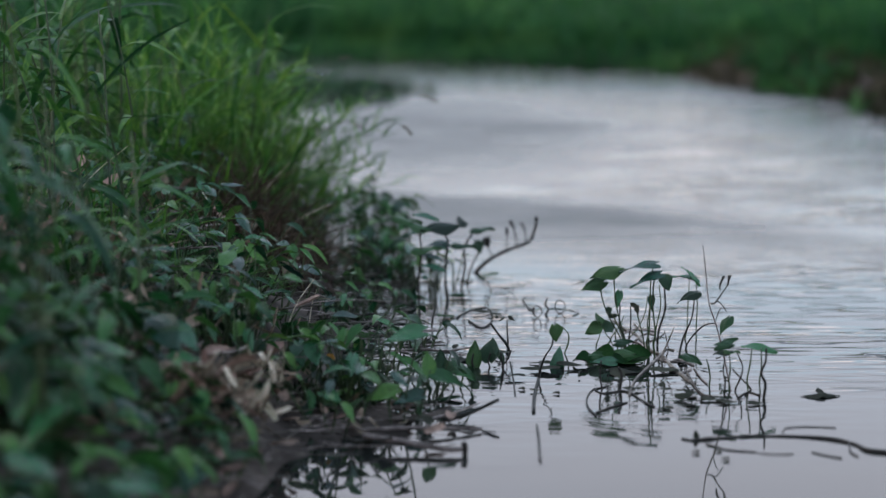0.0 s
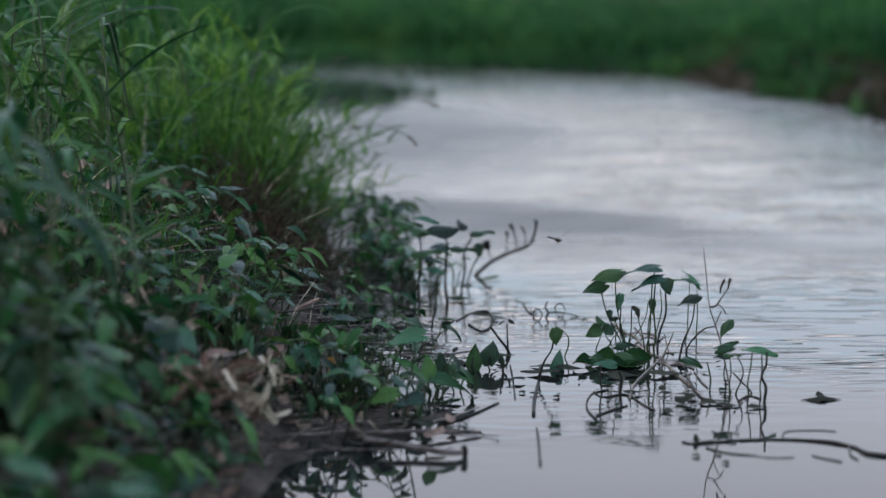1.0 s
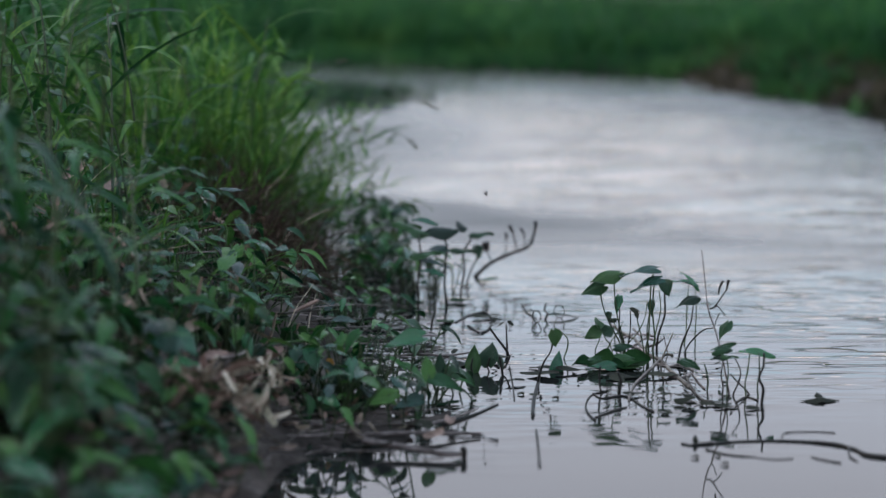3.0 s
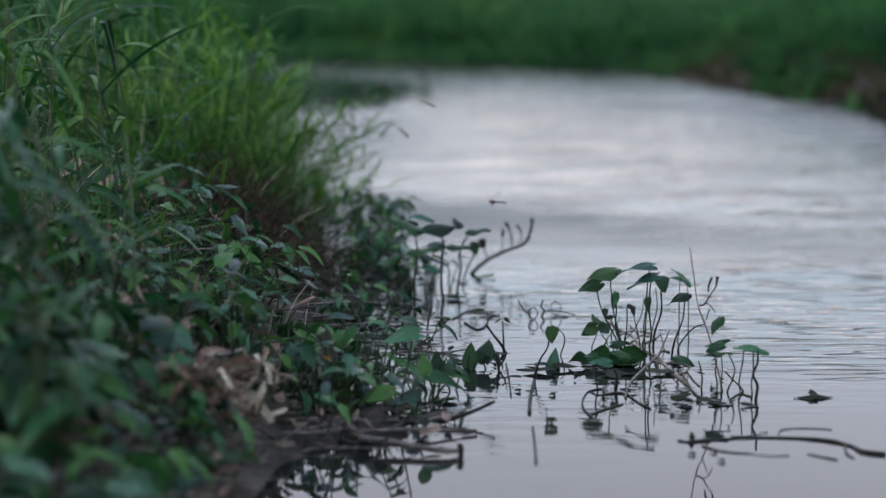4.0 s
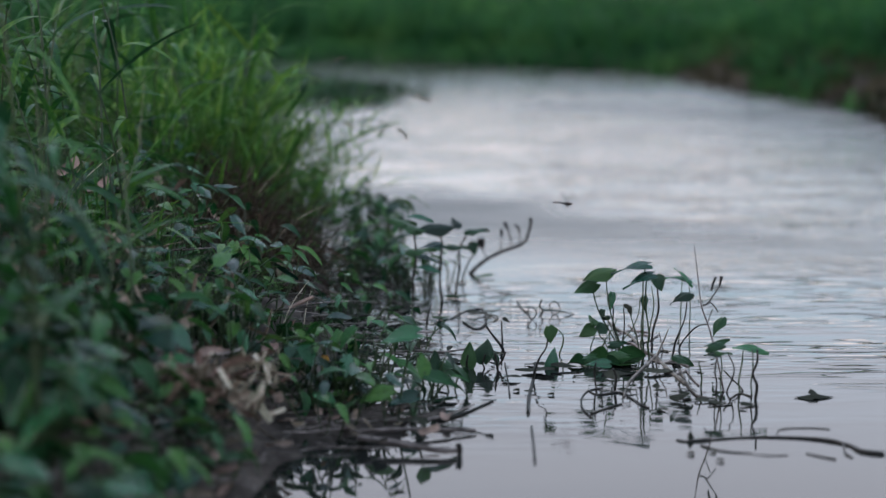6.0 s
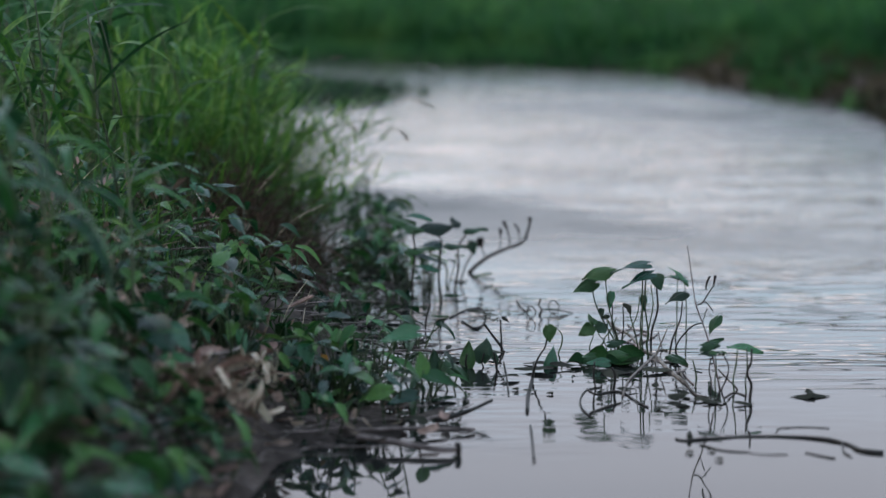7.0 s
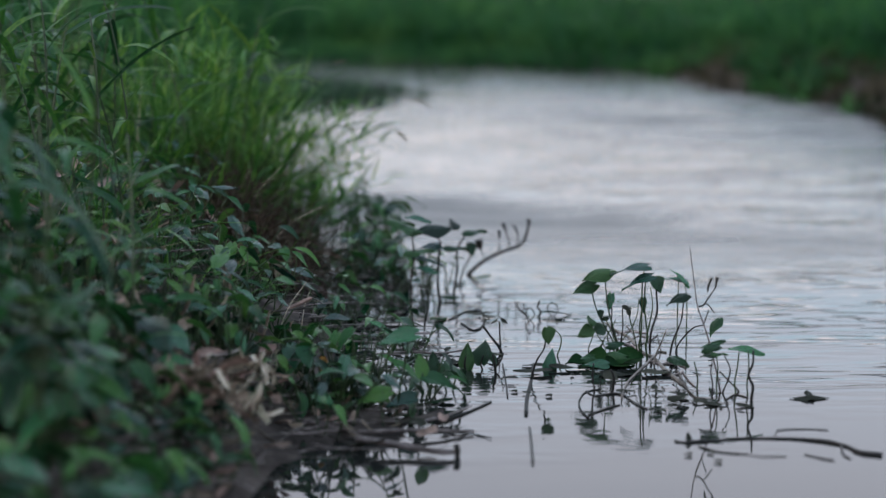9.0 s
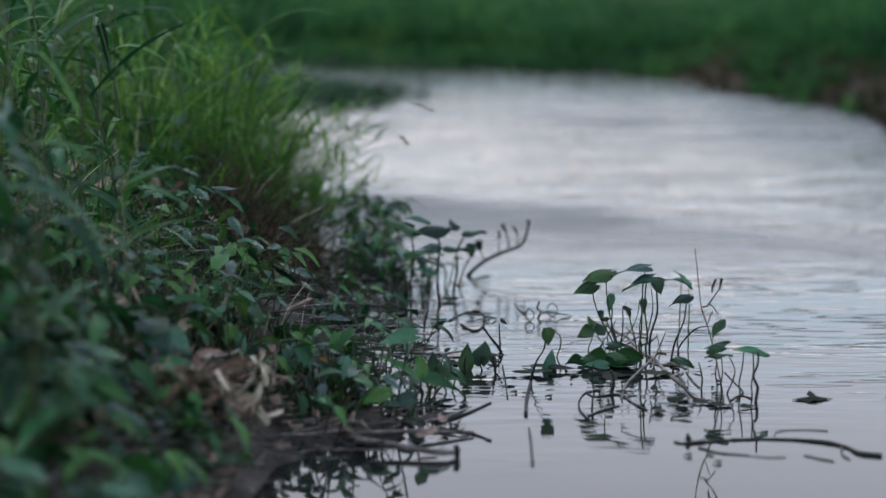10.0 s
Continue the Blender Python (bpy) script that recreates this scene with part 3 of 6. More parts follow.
stalk(tangle, [(0.012, -0.10, 0.002), (0.026, -0.10, 0.008), (0.024, -0.10, 0.020), (0.008, -0.10, 0.024), (-0.006, -0.10, 0.018), (-0.004, -0.10, 0.006), (0.010, -0.10, 0.001)], 0.0028, 0.0020, STEM_DARK, "loop")

for _ in range(16):
    gy = rnd(2.08, 2.42)
    gx = -0.135 * gy + rnd(-0.10, 0.045)
    creeping_plant(gx, gy, rnd(0.03, 0.07), random.randint(5, 7), 0.06, rnd(0.038, 0.056), "plants at the water's edge",
                   "small leafy plant rooted in mud at the water's edge", BANK_LEAVES, max(0.0, ground_z(gx, gy)))

for _ in range(5):
    gy = rnd(3.9, 4.6)
    creeping_plant(table(SHORE_NEAR, gy) + rnd(-0.12, 0.11), gy, rnd(0.06, 0.13), random.randint(7, 10), 0.06, rnd(0.032, 0.044), "plants in the shallows",
                   "bushy water plant with broad dark green leaves in the shallows", LIGHT_LEAVES, 0.0)

for _ in range(12):
    gy = rnd(4.25, 4.75)
    gx = table(SHORE_NEAR, gy) - rnd(0.02, 0.22)
    creeping_plant(gx, gy, rnd(0.06, 0.11), random.randint(7, 9), 0.07, rnd(0.034, 0.048), "creeping plants on the bank",
                   "low creeping plant with arrow-shaped dark green leaves on the bank", LIGHT_LEAVES)
for _ in range(10):
    gy = rnd(4.6, 5.15)
    gx = rnd(-0.31, -0.13)
    creeping_plant(gx, gy, rnd(0.05, 0.12), random.randint(5, 7), 0.07, rnd(0.034, 0.048), "plants in the shallows",
                   "tall leafy water plant with broad leaves beside bank grass", LIGHT_LEAVES, max(0.0, ground_z(gx, gy)))
for gx, gy, high, size in ((-0.09, 4.30, 0.13, 0.046), (-0.13, 4.42, 0.12, 0.044), (-0.15, 4.15, 0.09, 0.042), (-0.10, 4.05, 0.08, 0.040), (-0.05, 4.0, 0.07, 0.036),
                           (-0.03, 3.9, 0.07, 0.036), (-0.17, 3.9, 0.07, 0.038), (-0.16, 4.55, 0.11, 0.046)):
    creeping_plant(gx, gy, high, 7, 0.05, size, "plants in the shallows", "bushy water plant with broad dark green leaves in the shallows", LIGHT_LEAVES, 0.0)


# ================= the plants that stand in the stream =================
NARROW = leaf_mesh("leaf", LEAF, 0.17, 0.08, 0.4, 0.15, 0.02, seed=6)
ARROW = leaf_mesh("leaf", LEAF, 0.31, 0.30, -0.24, 0.16, 0.09, 8, 7)
ARROW_BENT = leaf_mesh("leaf", LEAF, 0.31, 0.28, -0.30, 0.30, 0.10, 8, 8)
ARROW_BLUE = leaf_mesh("leaf", LEAF_BLUE, 0.26, 0.20, -0.20, 0.18, 0.08, 8, 9)
ROUND = leaf_mesh("leaf", LEAF, 0.46, 0.12, 0.2, 0.25, 0.10, 8, 10)
DARK = leaf_mesh("leaf", LEAF_DEAD, 0.34, 0.03, 0.05, 0.03, 0.03, 8, 11)
DOME = leaf_mesh("leaf", LEAF_DEAD, 0.40, 0.0, -0.3, 0.04, 0.02, 8, 13)
ROUND_DARK = leaf_mesh("leaf", LEAF_MATTE, 0.46, 0.1, 0.2, 0.2, 0.12, 8, 14)
FLAT = leaf_mesh("leaf", LEAF_MATTE, 0.40, 0.2, 0.02, 0.0, 0.01, 8, 12)

tall_plant = thing("water_plant", pose(0.298, 3.319, 0), "water plant with arrow-shaped green leaves on thin stems in the stream", "plant", "plants in the stream")
stalk(tall_plant, [(-0.012, -0.109, -0.020), (-0.012, -0.109, 0.000), (-0.013, -0.109, 0.022), (-0.017, -0.109, 0.038), (-0.026, -0.109, 0.073), (-0.032, -0.109, 0.114), (-0.029, -0.109, 0.131)], 0.0015, 0.0010, STEM, "stem")
leaf_at(tall_plant, (-0.026, -0.109, 0.136), 0.0450, 185, -14, -38, ARROW)
stalk(tall_plant, [(-0.019, -0.104, -0.020), (-0.019, -0.104, 0.000), (-0.020, -0.104, 0.022), (-0.029, -0.104, 0.040), (-0.042, -0.104, 0.068), (-0.052, -0.104, 0.095), (-0.051, -0.104, 0.110)], 0.0015, 0.0010, STEM, "stem")
leaf_at(tall_plant, (-0.048, -0.104, 0.114), 0.0366, 195, -14, -58, ARROW_BENT)
stalk(tall_plant, [(0.022, -0.123, -0.020), (0.022, -0.123, 0.000), (0.020, -0.123, 0.021), (0.023, -0.123, 0.040), (0.025, -0.123, 0.080), (0.025, -0.123, 0.120), (0.028, -0.123, 0.141)], 0.0017, 0.0010, STEM, "stem")
leaf_at(tall_plant, (0.031, -0.123, 0.145), 0.0572, 178, -3, -12, ARROW_BLUE)
stalk(tall_plant, [(0.030, -0.133, -0.020), (0.030, -0.133, 0.000), (0.029, -0.133, 0.021), (0.030, -0.133, 0.037), (0.028, -0.133, 0.077), (0.028, -0.133, 0.117), (0.033, -0.133, 0.130)], 0.0019, 0.0010, STEM, "stem")
leaf_at(tall_plant, (0.037, -0.133, 0.131), 0.0501, 190, -14, -18, ARROW_BLUE)
stalk(tall_plant, [(0.045, -0.040, -0.020), (0.045, -0.040, 0.000), (0.048, -0.040, 0.026), (0.056, -0.040, 0.058), (0.056, -0.040, 0.085), (0.054, -0.040, 0.110)], 0.0022, 0.0012, STEM_DARK, "stem")
leaf_at(tall_plant, (0.052, -0.040, 0.114), 0.0267, -60, -45, 16, ROUND)
stalk(tall_plant, [(0.033, -0.114, -0.020), (0.033, -0.114, 0.000), (0.032, -0.114, 0.022), (0.035, -0.114, 0.047), (0.040, -0.114, 0.079), (0.038, -0.114, 0.110)], 0.0013, 0.0008, STEM, "stem")
stalk(tall_plant, [(-0.013, -0.099, -0.020), (-0.013, -0.099, 0.000), (-0.014, -0.099, 0.022), (-0.020, -0.099, 0.045), (-0.022, -0.099, 0.072), (-0.024, -0.099, 0.094)], 0.0017, 0.0010, STEM_DARK, "stem")
leaf_at(tall_plant, (-0.022, -0.099, 0.097), 0.0279, -115, -58, -8, ARROW_BLUE)
stalk(tall_plant, [(-0.016, -0.119, -0.020), (-0.016, -0.119, 0.000), (-0.017, -0.119, 0.021), (-0.022, -0.119, 0.035), (-0.031, -0.119, 0.057), (-0.040, -0.119, 0.072)], 0.0013, 0.0007, STEM, "stem")
leaf_at(tall_plant, (-0.038, -0.119, 0.075), 0.0148, -130, -60, 0, ROUND)
leaf_at(tall_plant, (-0.029, -0.119, 0.064), 0.0130, 170, -20, -60, ARROW)
stalk(tall_plant, [(-0.054, -0.055, -0.020), (-0.054, -0.055, 0.000), (-0.053, -0.055, 0.007), (-0.048, -0.055, 0.022), (-0.047, -0.055, 0.037)], 0.0011, 0.0007, STEM, "stem")
leaf_at(tall_plant, (-0.049, -0.055, 0.040), 0.0195, 110, 60, 10, ROUND)
leaf_at(tall_plant, (-0.048, -0.055, 0.035), 0.0265, 195, -20, -60, ROUND)
stalk(tall_plant, [(-0.035, -0.045, -0.020), (-0.035, -0.045, 0.000), (-0.032, -0.045, 0.011), (-0.037, -0.045, 0.020), (-0.042, -0.045, 0.031)], 0.0016, 0.0008, STEM, "stem")
leaf_at(tall_plant, (-0.042, -0.045, 0.028), 0.0266, 30, 25, 55, ROUND)
stalk(tall_plant, [(-0.007, -0.114, -0.020), (-0.007, -0.114, 0.000), (-0.009, -0.114, 0.022), (-0.007, -0.114, 0.039), (-0.006, -0.114, 0.061), (-0.006, -0.114, 0.077)], 0.0015, 0.0009, STEM_DARK, "stem")
leaf_at(tall_plant, (-0.006, -0.114, 0.079), 0.0174, 15, -10, 40, DARK)
stalk(tall_plant, [(0.017, -0.119, -0.020), (0.017, -0.119, 0.000), (0.016, -0.119, 0.021), (0.012, -0.119, 0.039), (0.006, -0.119, 0.060), (0.003, -0.119, 0.075)], 0.0013, 0.0008, STEM, "stem")
leaf_at(tall_plant, (0.002, -0.119, 0.077), 0.0139, -60, -60, 0, DARK)
stalk(tall_plant, [(0.024, -0.119, -0.020), (0.024, -0.119, 0.000), (0.023, -0.119, 0.021), (0.021, -0.119, 0.048), (0.022, -0.119, 0.072), (0.024, -0.119, 0.090)], 0.0013, 0.0009, STEM, "stem")
leaf_at(tall_plant, (0.026, -0.119, 0.094), 0.0243, -100, -72, 12, ARROW_BLUE)
stalk(tall_plant, [(-0.007, -0.104, -0.020), (-0.007, -0.104, 0.000), (-0.008, -0.104, 0.022), (0.008, -0.104, 0.041), (0.018, -0.104, 0.066), (0.021, -0.104, 0.091)], 0.0011, 0.0007, STEM, "stem")
stalk(tall_plant, [(-0.021, -0.055, -0.020), (-0.021, -0.055, 0.000), (-0.024, -0.055, 0.015), (-0.023, -0.055, 0.028), (-0.018, -0.055, 0.033)], 0.0013, 0.0009, STEM, "stem")
stalk(tall_plant, [(-0.027, -0.055, -0.020), (-0.027, -0.055, 0.000), (-0.032, -0.055, 0.015), (-0.019, -0.055, 0.033), (-0.011, -0.055, 0.051)], 0.0011, 0.0007, STEM, "stem")
leaf_at(tall_plant, (-0.060, -0.173, 0.004), 0.0640, 5, 0, 0, FLAT)
leaf_at(tall_plant, (-0.000, -0.197, 0.005), 0.0525, 175, 0, 0, FLAT)
leaf_at(tall_plant, (-0.026, -0.146, 0.006), 0.0482, 30, 2, 8, FLAT)
leaf_at(tall_plant, (-0.067, -0.185, 0.008), 0.0340, 200, 6, -20, ROUND_DARK)
leaf_at(tall_plant, (-0.056, -0.199, 0.009), 0.0372, -20, 4, 24, ROUND_DARK)
leaf_at(tall_plant, (-0.025, -0.187, 0.012), 0.0442, -12, 14, 36, ROUND_DARK)
leaf_at(tall_plant, (-0.039, -0.223, 0.010), 0.0369, 190, 8, -40, ARROW_BLUE)
leaf_at(tall_plant, (-0.011, -0.139, 0.010), 0.0259, 20, 10, 20, ROUND_DARK)
leaf_at(tall_plant, (-0.070, -0.205, 0.014), 0.0330, 12, 6, 58, ARROW_BENT)
leaf_at(tall_plant, (-0.040, -0.200, 0.017), 0.0300, 165, 10, -50, ROUND_DARK)
leaf_at(tall_plant, (-0.012, -0.195, 0.016), 0.0380, 176, 2, -44, ARROW)
leaf_at(tall_plant, (0.012, -0.180, 0.014), 0.0300, 200, -8, -40, ARROW_BENT)
leaf_at(tall_plant, (-0.030, -0.150, 0.026), 0.0270, 10, 6, 48, ARROW)
leaf_at(tall_plant, (-0.046, -0.279, 0.008), 0.0330, -60, -10, 10, DARK)
leaf_at(tall_plant, (-0.052, -0.258, 0.003), 0.0515, -10, 0, 0, DARK, "dark rotting leaf lying on the water")
twig_raft = thing("dead_twigs", pose(0.318, 3.149, 0), "tangle of pale dead twigs and roots caught among the water plants", "twigs")
stalk(twig_raft, [(0.043, -0.164, 0.001), (0.029, -0.051, 0.001), (0.024, 0.046, 0.001), (0.009, 0.095, 0.001), (0.001, 0.238, 0.001), (-0.014, 0.287, 0.001), (-0.026, 0.377, 0.001)], 0.0032, 0.0016, DRIFTWOOD, "twig")
stalk(twig_raft, [(0.008, 0.080, 0.001), (-0.003, 0.155, 0.001), (-0.018, 0.170, 0.001)], 0.0018, 0.0009, DRIFTWOOD, "twig")
stalk(twig_raft, [(0.063, -0.033, 0.001), (0.045, 0.013, 0.001), (0.027, -0.006, 0.001), (0.011, 0.022, 0.001)], 0.0021, 0.0008, DRIFTWOOD, "twig")
stalk(twig_raft, [(0.030, 0.233, 0.001), (0.016, 0.243, 0.001), (-0.001, 0.201, 0.001)], 0.0014, 0.0009, DRIFTWOOD, "twig")
stalk(twig_raft, [(0.054, -0.069, 0.001), (0.037, -0.095, 0.001), (0.022, -0.078, 0.001)], 0.0025, 0.0017, DRIFTWOOD, "twig")
stalk(twig_raft, [(0.046, 0.090, 0.001), (0.036, 0.099, 0.001), (0.022, 0.060, 0.001)], 0.0018, 0.0009, DRIFTWOOD, "twig")
stalk(twig_raft, [(0.017, -0.000, -0.020), (0.017, -0.000, 0.000), (0.022, -0.000, 0.016), (0.030, -0.000, 0.035), (0.036, -0.000, 0.053)], 0.0021, 0.0008, DRIFTWOOD, "twig")
stalk(twig_raft, [(0.040, 0.105, 0.000), (0.036, 0.105, 0.015), (0.033, 0.105, 0.030)], 0.0011, 0.0007, TWIG, "twig")
stalk(twig_raft, [(-0.055, -0.261, 0.001), (-0.039, -0.160, 0.001), (-0.016, -0.073, 0.001), (0.030, 0.080, 0.001)], 0.0020, 0.0016, DRIFTWOOD, "twig")
stalk(twig_raft, [(-0.012, 0.160, 0.001), (0.011, 0.243, 0.001), (0.006, 0.343, 0.001)], 0.0013, 0.0009, DRIFTWOOD, "twig")
stalk(twig_raft, [(0.035, 0.265, 0.001), (0.004, 0.287, 0.001), (-0.021, 0.243, 0.001)], 0.0014, 0.0009, DRIFTWOOD, "twig")
stalk(twig_raft, [(0.001, 0.149, 0.001), (0.028, 0.191, 0.001), (0.047, 0.243, 0.001)], 0.0013, 0.0009, TWIG, "twig")
# dark roots, in part reflection marks on the water built as solid stems
stalk(twig_raft, [(-0.089, -0.208, -0.020), (-0.089, -0.208, 0.000), (-0.091, -0.208, 0.013), (-0.093, -0.208, 0.027), (-0.091, -0.208, 0.040)], 0.0014, 0.0012, STEM_DARK, "root")
stalk(twig_raft, [(-0.065, -0.216, -0.020), (-0.065, -0.216, 0.000), (-0.063, -0.216, 0.021), (-0.067, -0.216, 0.033)], 0.0023, 0.0017, STEM_DARK, "root")
stalk(twig_raft, [(-0.083, -0.224, -0.020), (-0.083, -0.224, 0.000), (-0.082, -0.224, 0.018), (-0.079, -0.224, 0.034)], 0.0007, 0.0006, STEM_DARK, "root")
stalk(twig_raft, [(-0.111, -0.396, 0.001), (-0.118, -0.345, 0.001), (-0.117, -0.284, 0.001), (-0.103, -0.221, 0.001), (-0.081, -0.197, 0.001)], 0.0014, 0.0011, STEM_DARK, "root")
stalk(twig_raft, [(-0.048, -0.253, 0.001), (-0.063, -0.229, 0.001), (-0.090, -0.245, 0.001), (-0.102, -0.213, 0.001)], 0.0017, 0.0012, STEM_DARK, "root")
stalk(twig_raft, [(-0.027, -0.337, 0.001), (-0.038, -0.307, 0.001), (-0.049, -0.253, 0.001)], 0.0014, 0.0008, STEM_DARK, "root")
stalk(twig_raft, [(-0.062, -0.307, 0.001), (-0.092, -0.345, 0.001), (-0.110, -0.374, 0.001)], 0.0014, 0.0011, STEM_DARK, "root")
stalk(twig_raft, [(0.062, -0.269, 0.001), (0.047, -0.253, 0.001), (0.043, -0.164, 0.001)], 0.0020, 0.0012, TWIG, "twig")
stalk(twig_raft, [(0.045, -0.197, 0.001), (0.045, -0.147, 0.001), (0.047, -0.060, 0.001)], 0.0020, 0.0020, TWIG, "twig")
stalk(twig_raft, [(0.064, -0.006, 0.001), (0.034, -0.006, 0.001), (0.012, 0.032, 0.001)], 0.0013, 0.0013, TWIG, "twig")
leaf_at(twig_raft, (0.006, -0.283, 0.006), 0.0300, 3, 8, 14, DOME, "dark rotting leaf lying on the water")
leaf_at(twig_raft, (0.040, -0.262, 0.006), 0.0240, 150, 10, 0, DOME)
leaf_at(twig_raft, (0.034, -0.300, 0.005), 0.0220, 190, 6, 20, DARK)
leaf_at(twig_raft, (0.060, -0.292, 0.004), 0.0180, 20, 5, 0, DARK)
leaf_at(twig_raft, (-0.009, -0.089, 0.004), 0.0498, 4, 2, 0, DARK)
leaf_at(twig_raft, (-0.005, -0.216, 0.004), 0.0175, 80, 20, 0, DARK)
leaf_at(twig_raft, (-0.047, -0.228, 0.004), 0.0190, 20, 0, 0, DARK)
leaf_at(twig_raft, (0.042, -0.290, 0.003), 0.0310, -10, 0, 0, DARK)
lone_plant = thing("water_plant", pose(0.173, 3.126, 0), "single drooping green leaf arching over a dark floating leaf", "plant", "plants in the stream")
stalk(lone_plant, [(-0.036, -0.115, -0.020), (-0.034, -0.115, 0.000), (-0.030, -0.115, 0.014), (-0.0244, -0.115, 0.034), (-0.014, -0.115, 0.0505), (-0.010, -0.115, 0.078)], 0.0019, 0.0011, STEM_DARK, "stem")
leaf_at(lone_plant, (-0.010, -0.115, 0.080), 0.0245, -55, -68, 15, ROUND)
stalk(lone_plant, [(0.017, 0.089, -0.020), (0.017, 0.089, 0.000), (0.023, 0.089, 0.016), (0.022, 0.089, 0.031), (0.013, 0.089, 0.043)], 0.0013, 0.0009, STEM, "stem")
stalk(lone_plant, [(-0.050, -0.351, 0.001), (-0.044, -0.238, 0.001), (-0.032, -0.094, 0.001), (-0.023, 0.017, 0.001)], 0.0026, 0.0023, STEM_DARK, "stem")
stalk(lone_plant, [(-0.054, -0.638, 0.001), (-0.052, -0.521, 0.001), (-0.049, -0.429, 0.001)], 0.0017, 0.0015, STEM_DARK, "stem")
leaf_at(lone_plant, (0.001, -0.058, 0.005), 0.0582, 176, 1, 0, DARK, "dark rotting leaf lying on the water")
leaf_at(lone_plant, (-0.001, -0.027, 0.006), 0.0471, -6, 0, 0, DARK)
leaf_at(lone_plant, (-0.002, -0.023, -0.009), 0.0438, 62, 70, 25, ARROW_BLUE)
leaf_at(lone_plant, (-0.049, -0.208, 0.003), 0.0190, 5, 0, 0, DARK)
stalk_plant = thing("water_plant", pose(0.394, 3.172, 0), "water plant with arrow-shaped leaves, buds and a tall stalk", "plant", "plants in the stream")
stalk(stalk_plant, [(0.001, 0.173, -0.020), (0.001, 0.173, 0.000), (0.002, 0.173, 0.017), (0.004, 0.173, 0.056), (0.006, 0.173, 0.099)], 0.0014, 0.0008, STEM, "stem")
leaf_at(stalk_plant, (0.017, 0.173, 0.100), 0.0472, 186, 14, -6, ARROW_BLUE)
stalk(stalk_plant, [(0.018, 0.173, -0.020), (0.018, 0.173, 0.000), (0.019, 0.173, 0.017), (0.019, 0.173, 0.056), (0.017, 0.173, 0.095)], 0.0014, 0.0007, STEM, "stem")
leaf_at(stalk_plant, (-0.003, 0.173, 0.116), 0.0381, -8, -36, 10, ARROW_BLUE)
stalk(stalk_plant, [(-0.027, 0.014, -0.020), (-0.027, 0.014, 0.000), (-0.022, 0.014, 0.029), (-0.009, 0.014, 0.060), (-0.005, 0.014, 0.088)], 0.0022, 0.0010, STEM_DARK, "stem")
leaf_at(stalk_plant, (-0.001, 0.014, 0.101), 0.0328, 186, -14, -30, ARROW_BENT)
stalk(stalk_plant, [(-0.015, 0.005, -0.020), (-0.015, 0.005, 0.000), (-0.018, 0.005, 0.017), (-0.008, 0.005, 0.036), (0.010, 0.005, 0.051), (0.026, 0.005, 0.055)], 0.0019, 0.0010, STEM_DARK, "stem")
leaf_at(stalk_plant, (0.048, 0.005, 0.063), 0.0310, -140, -40, -10, ARROW_BENT)
stalk(stalk_plant, [(0.017, -0.239, -0.020), (0.017, -0.239, 0.000), (0.007, -0.239, 0.053), (-0.004, -0.239, 0.092), (-0.014, -0.239, 0.125), (-0.021, -0.239, 0.164), (-0.025, -0.239, 0.209)], 0.0016, 0.0007, TWIG, "stem")
stalk(stalk_plant, [(-0.013, -0.239, 0.125), (-0.007, -0.239, 0.126), (0.002, -0.239, 0.136), (0.011, -0.239, 0.151)], 0.0014, 0.0009, STEM_DARK, "stem")
stalk(stalk_plant, [(0.011, -0.239, 0.150), (0.012, -0.239, 0.159), (0.014, -0.239, 0.166)], 0.0010, 0.0024, STEM_DARK, "bud")
stalk(stalk_plant, [(0.000, -0.239, 0.145), (0.002, -0.239, 0.154), (0.006, -0.239, 0.165)], 0.0012, 0.0020, STEM_DARK, "bud")
stalk(stalk_plant, [(-0.006, -0.239, 0.129), (0.001, -0.239, 0.126), (0.010, -0.239, 0.114)], 0.0010, 0.0008, STEM_DARK, "stem")
stalk(stalk_plant, [(0.002, -0.239, 0.119), (-0.001, -0.239, 0.111), (-0.005, -0.239, 0.100)], 0.0009, 0.0006, STEM_DARK, "stem")
low_plant = thing("water_plant", pose(0.408, 2.933, 0), "water plant with arrow-shaped green leaves on thin stems in the stream", "plant", "plants in the stream")
stalk(low_plant, [(-0.000, -0.016, -0.020), (-0.000, -0.016, 0.000), (-0.001, -0.016, 0.016), (-0.000, -0.016, 0.036), (-0.001, -0.016, 0.056)], 0.0014, 0.0008, STEM, "stem")
leaf_at(low_plant, (-0.001, -0.016, 0.059), 0.0237, 175, -5, -14, ARROW)
leaf_at(low_plant, (-0.006, -0.016, 0.060), 0.0221, 4, -3, 18, ARROW)
stalk(low_plant, [(-0.008, -0.016, -0.020), (-0.008, -0.016, 0.000), (-0.006, -0.016, 0.016), (-0.009, -0.016, 0.032), (-0.007, -0.016, 0.049)], 0.0016, 0.0008, STEM_DARK, "stem")
stalk(low_plant, [(0.010, -0.008, -0.020), (0.010, -0.008, 0.000), (0.016, -0.008, 0.020), (0.018, -0.008, 0.036), (0.010, -0.008, 0.057)], 0.0016, 0.0008, STEM_DARK, "stem")
leaf_at(low_plant, (-0.017, -0.008, 0.066), 0.0333, 12, 20, 34, ARROW)
leaf_at(low_plant, (0.003, -0.008, 0.068), 0.0222, 180, 2, -36, ARROW)
stalk(low_plant, [(-0.023, 0.024, -0.020), (-0.023, 0.024, 0.000), (-0.022, 0.024, 0.013), (-0.025, 0.024, 0.028), (-0.028, 0.024, 0.040)], 0.0016, 0.0009, STEM, "stem")
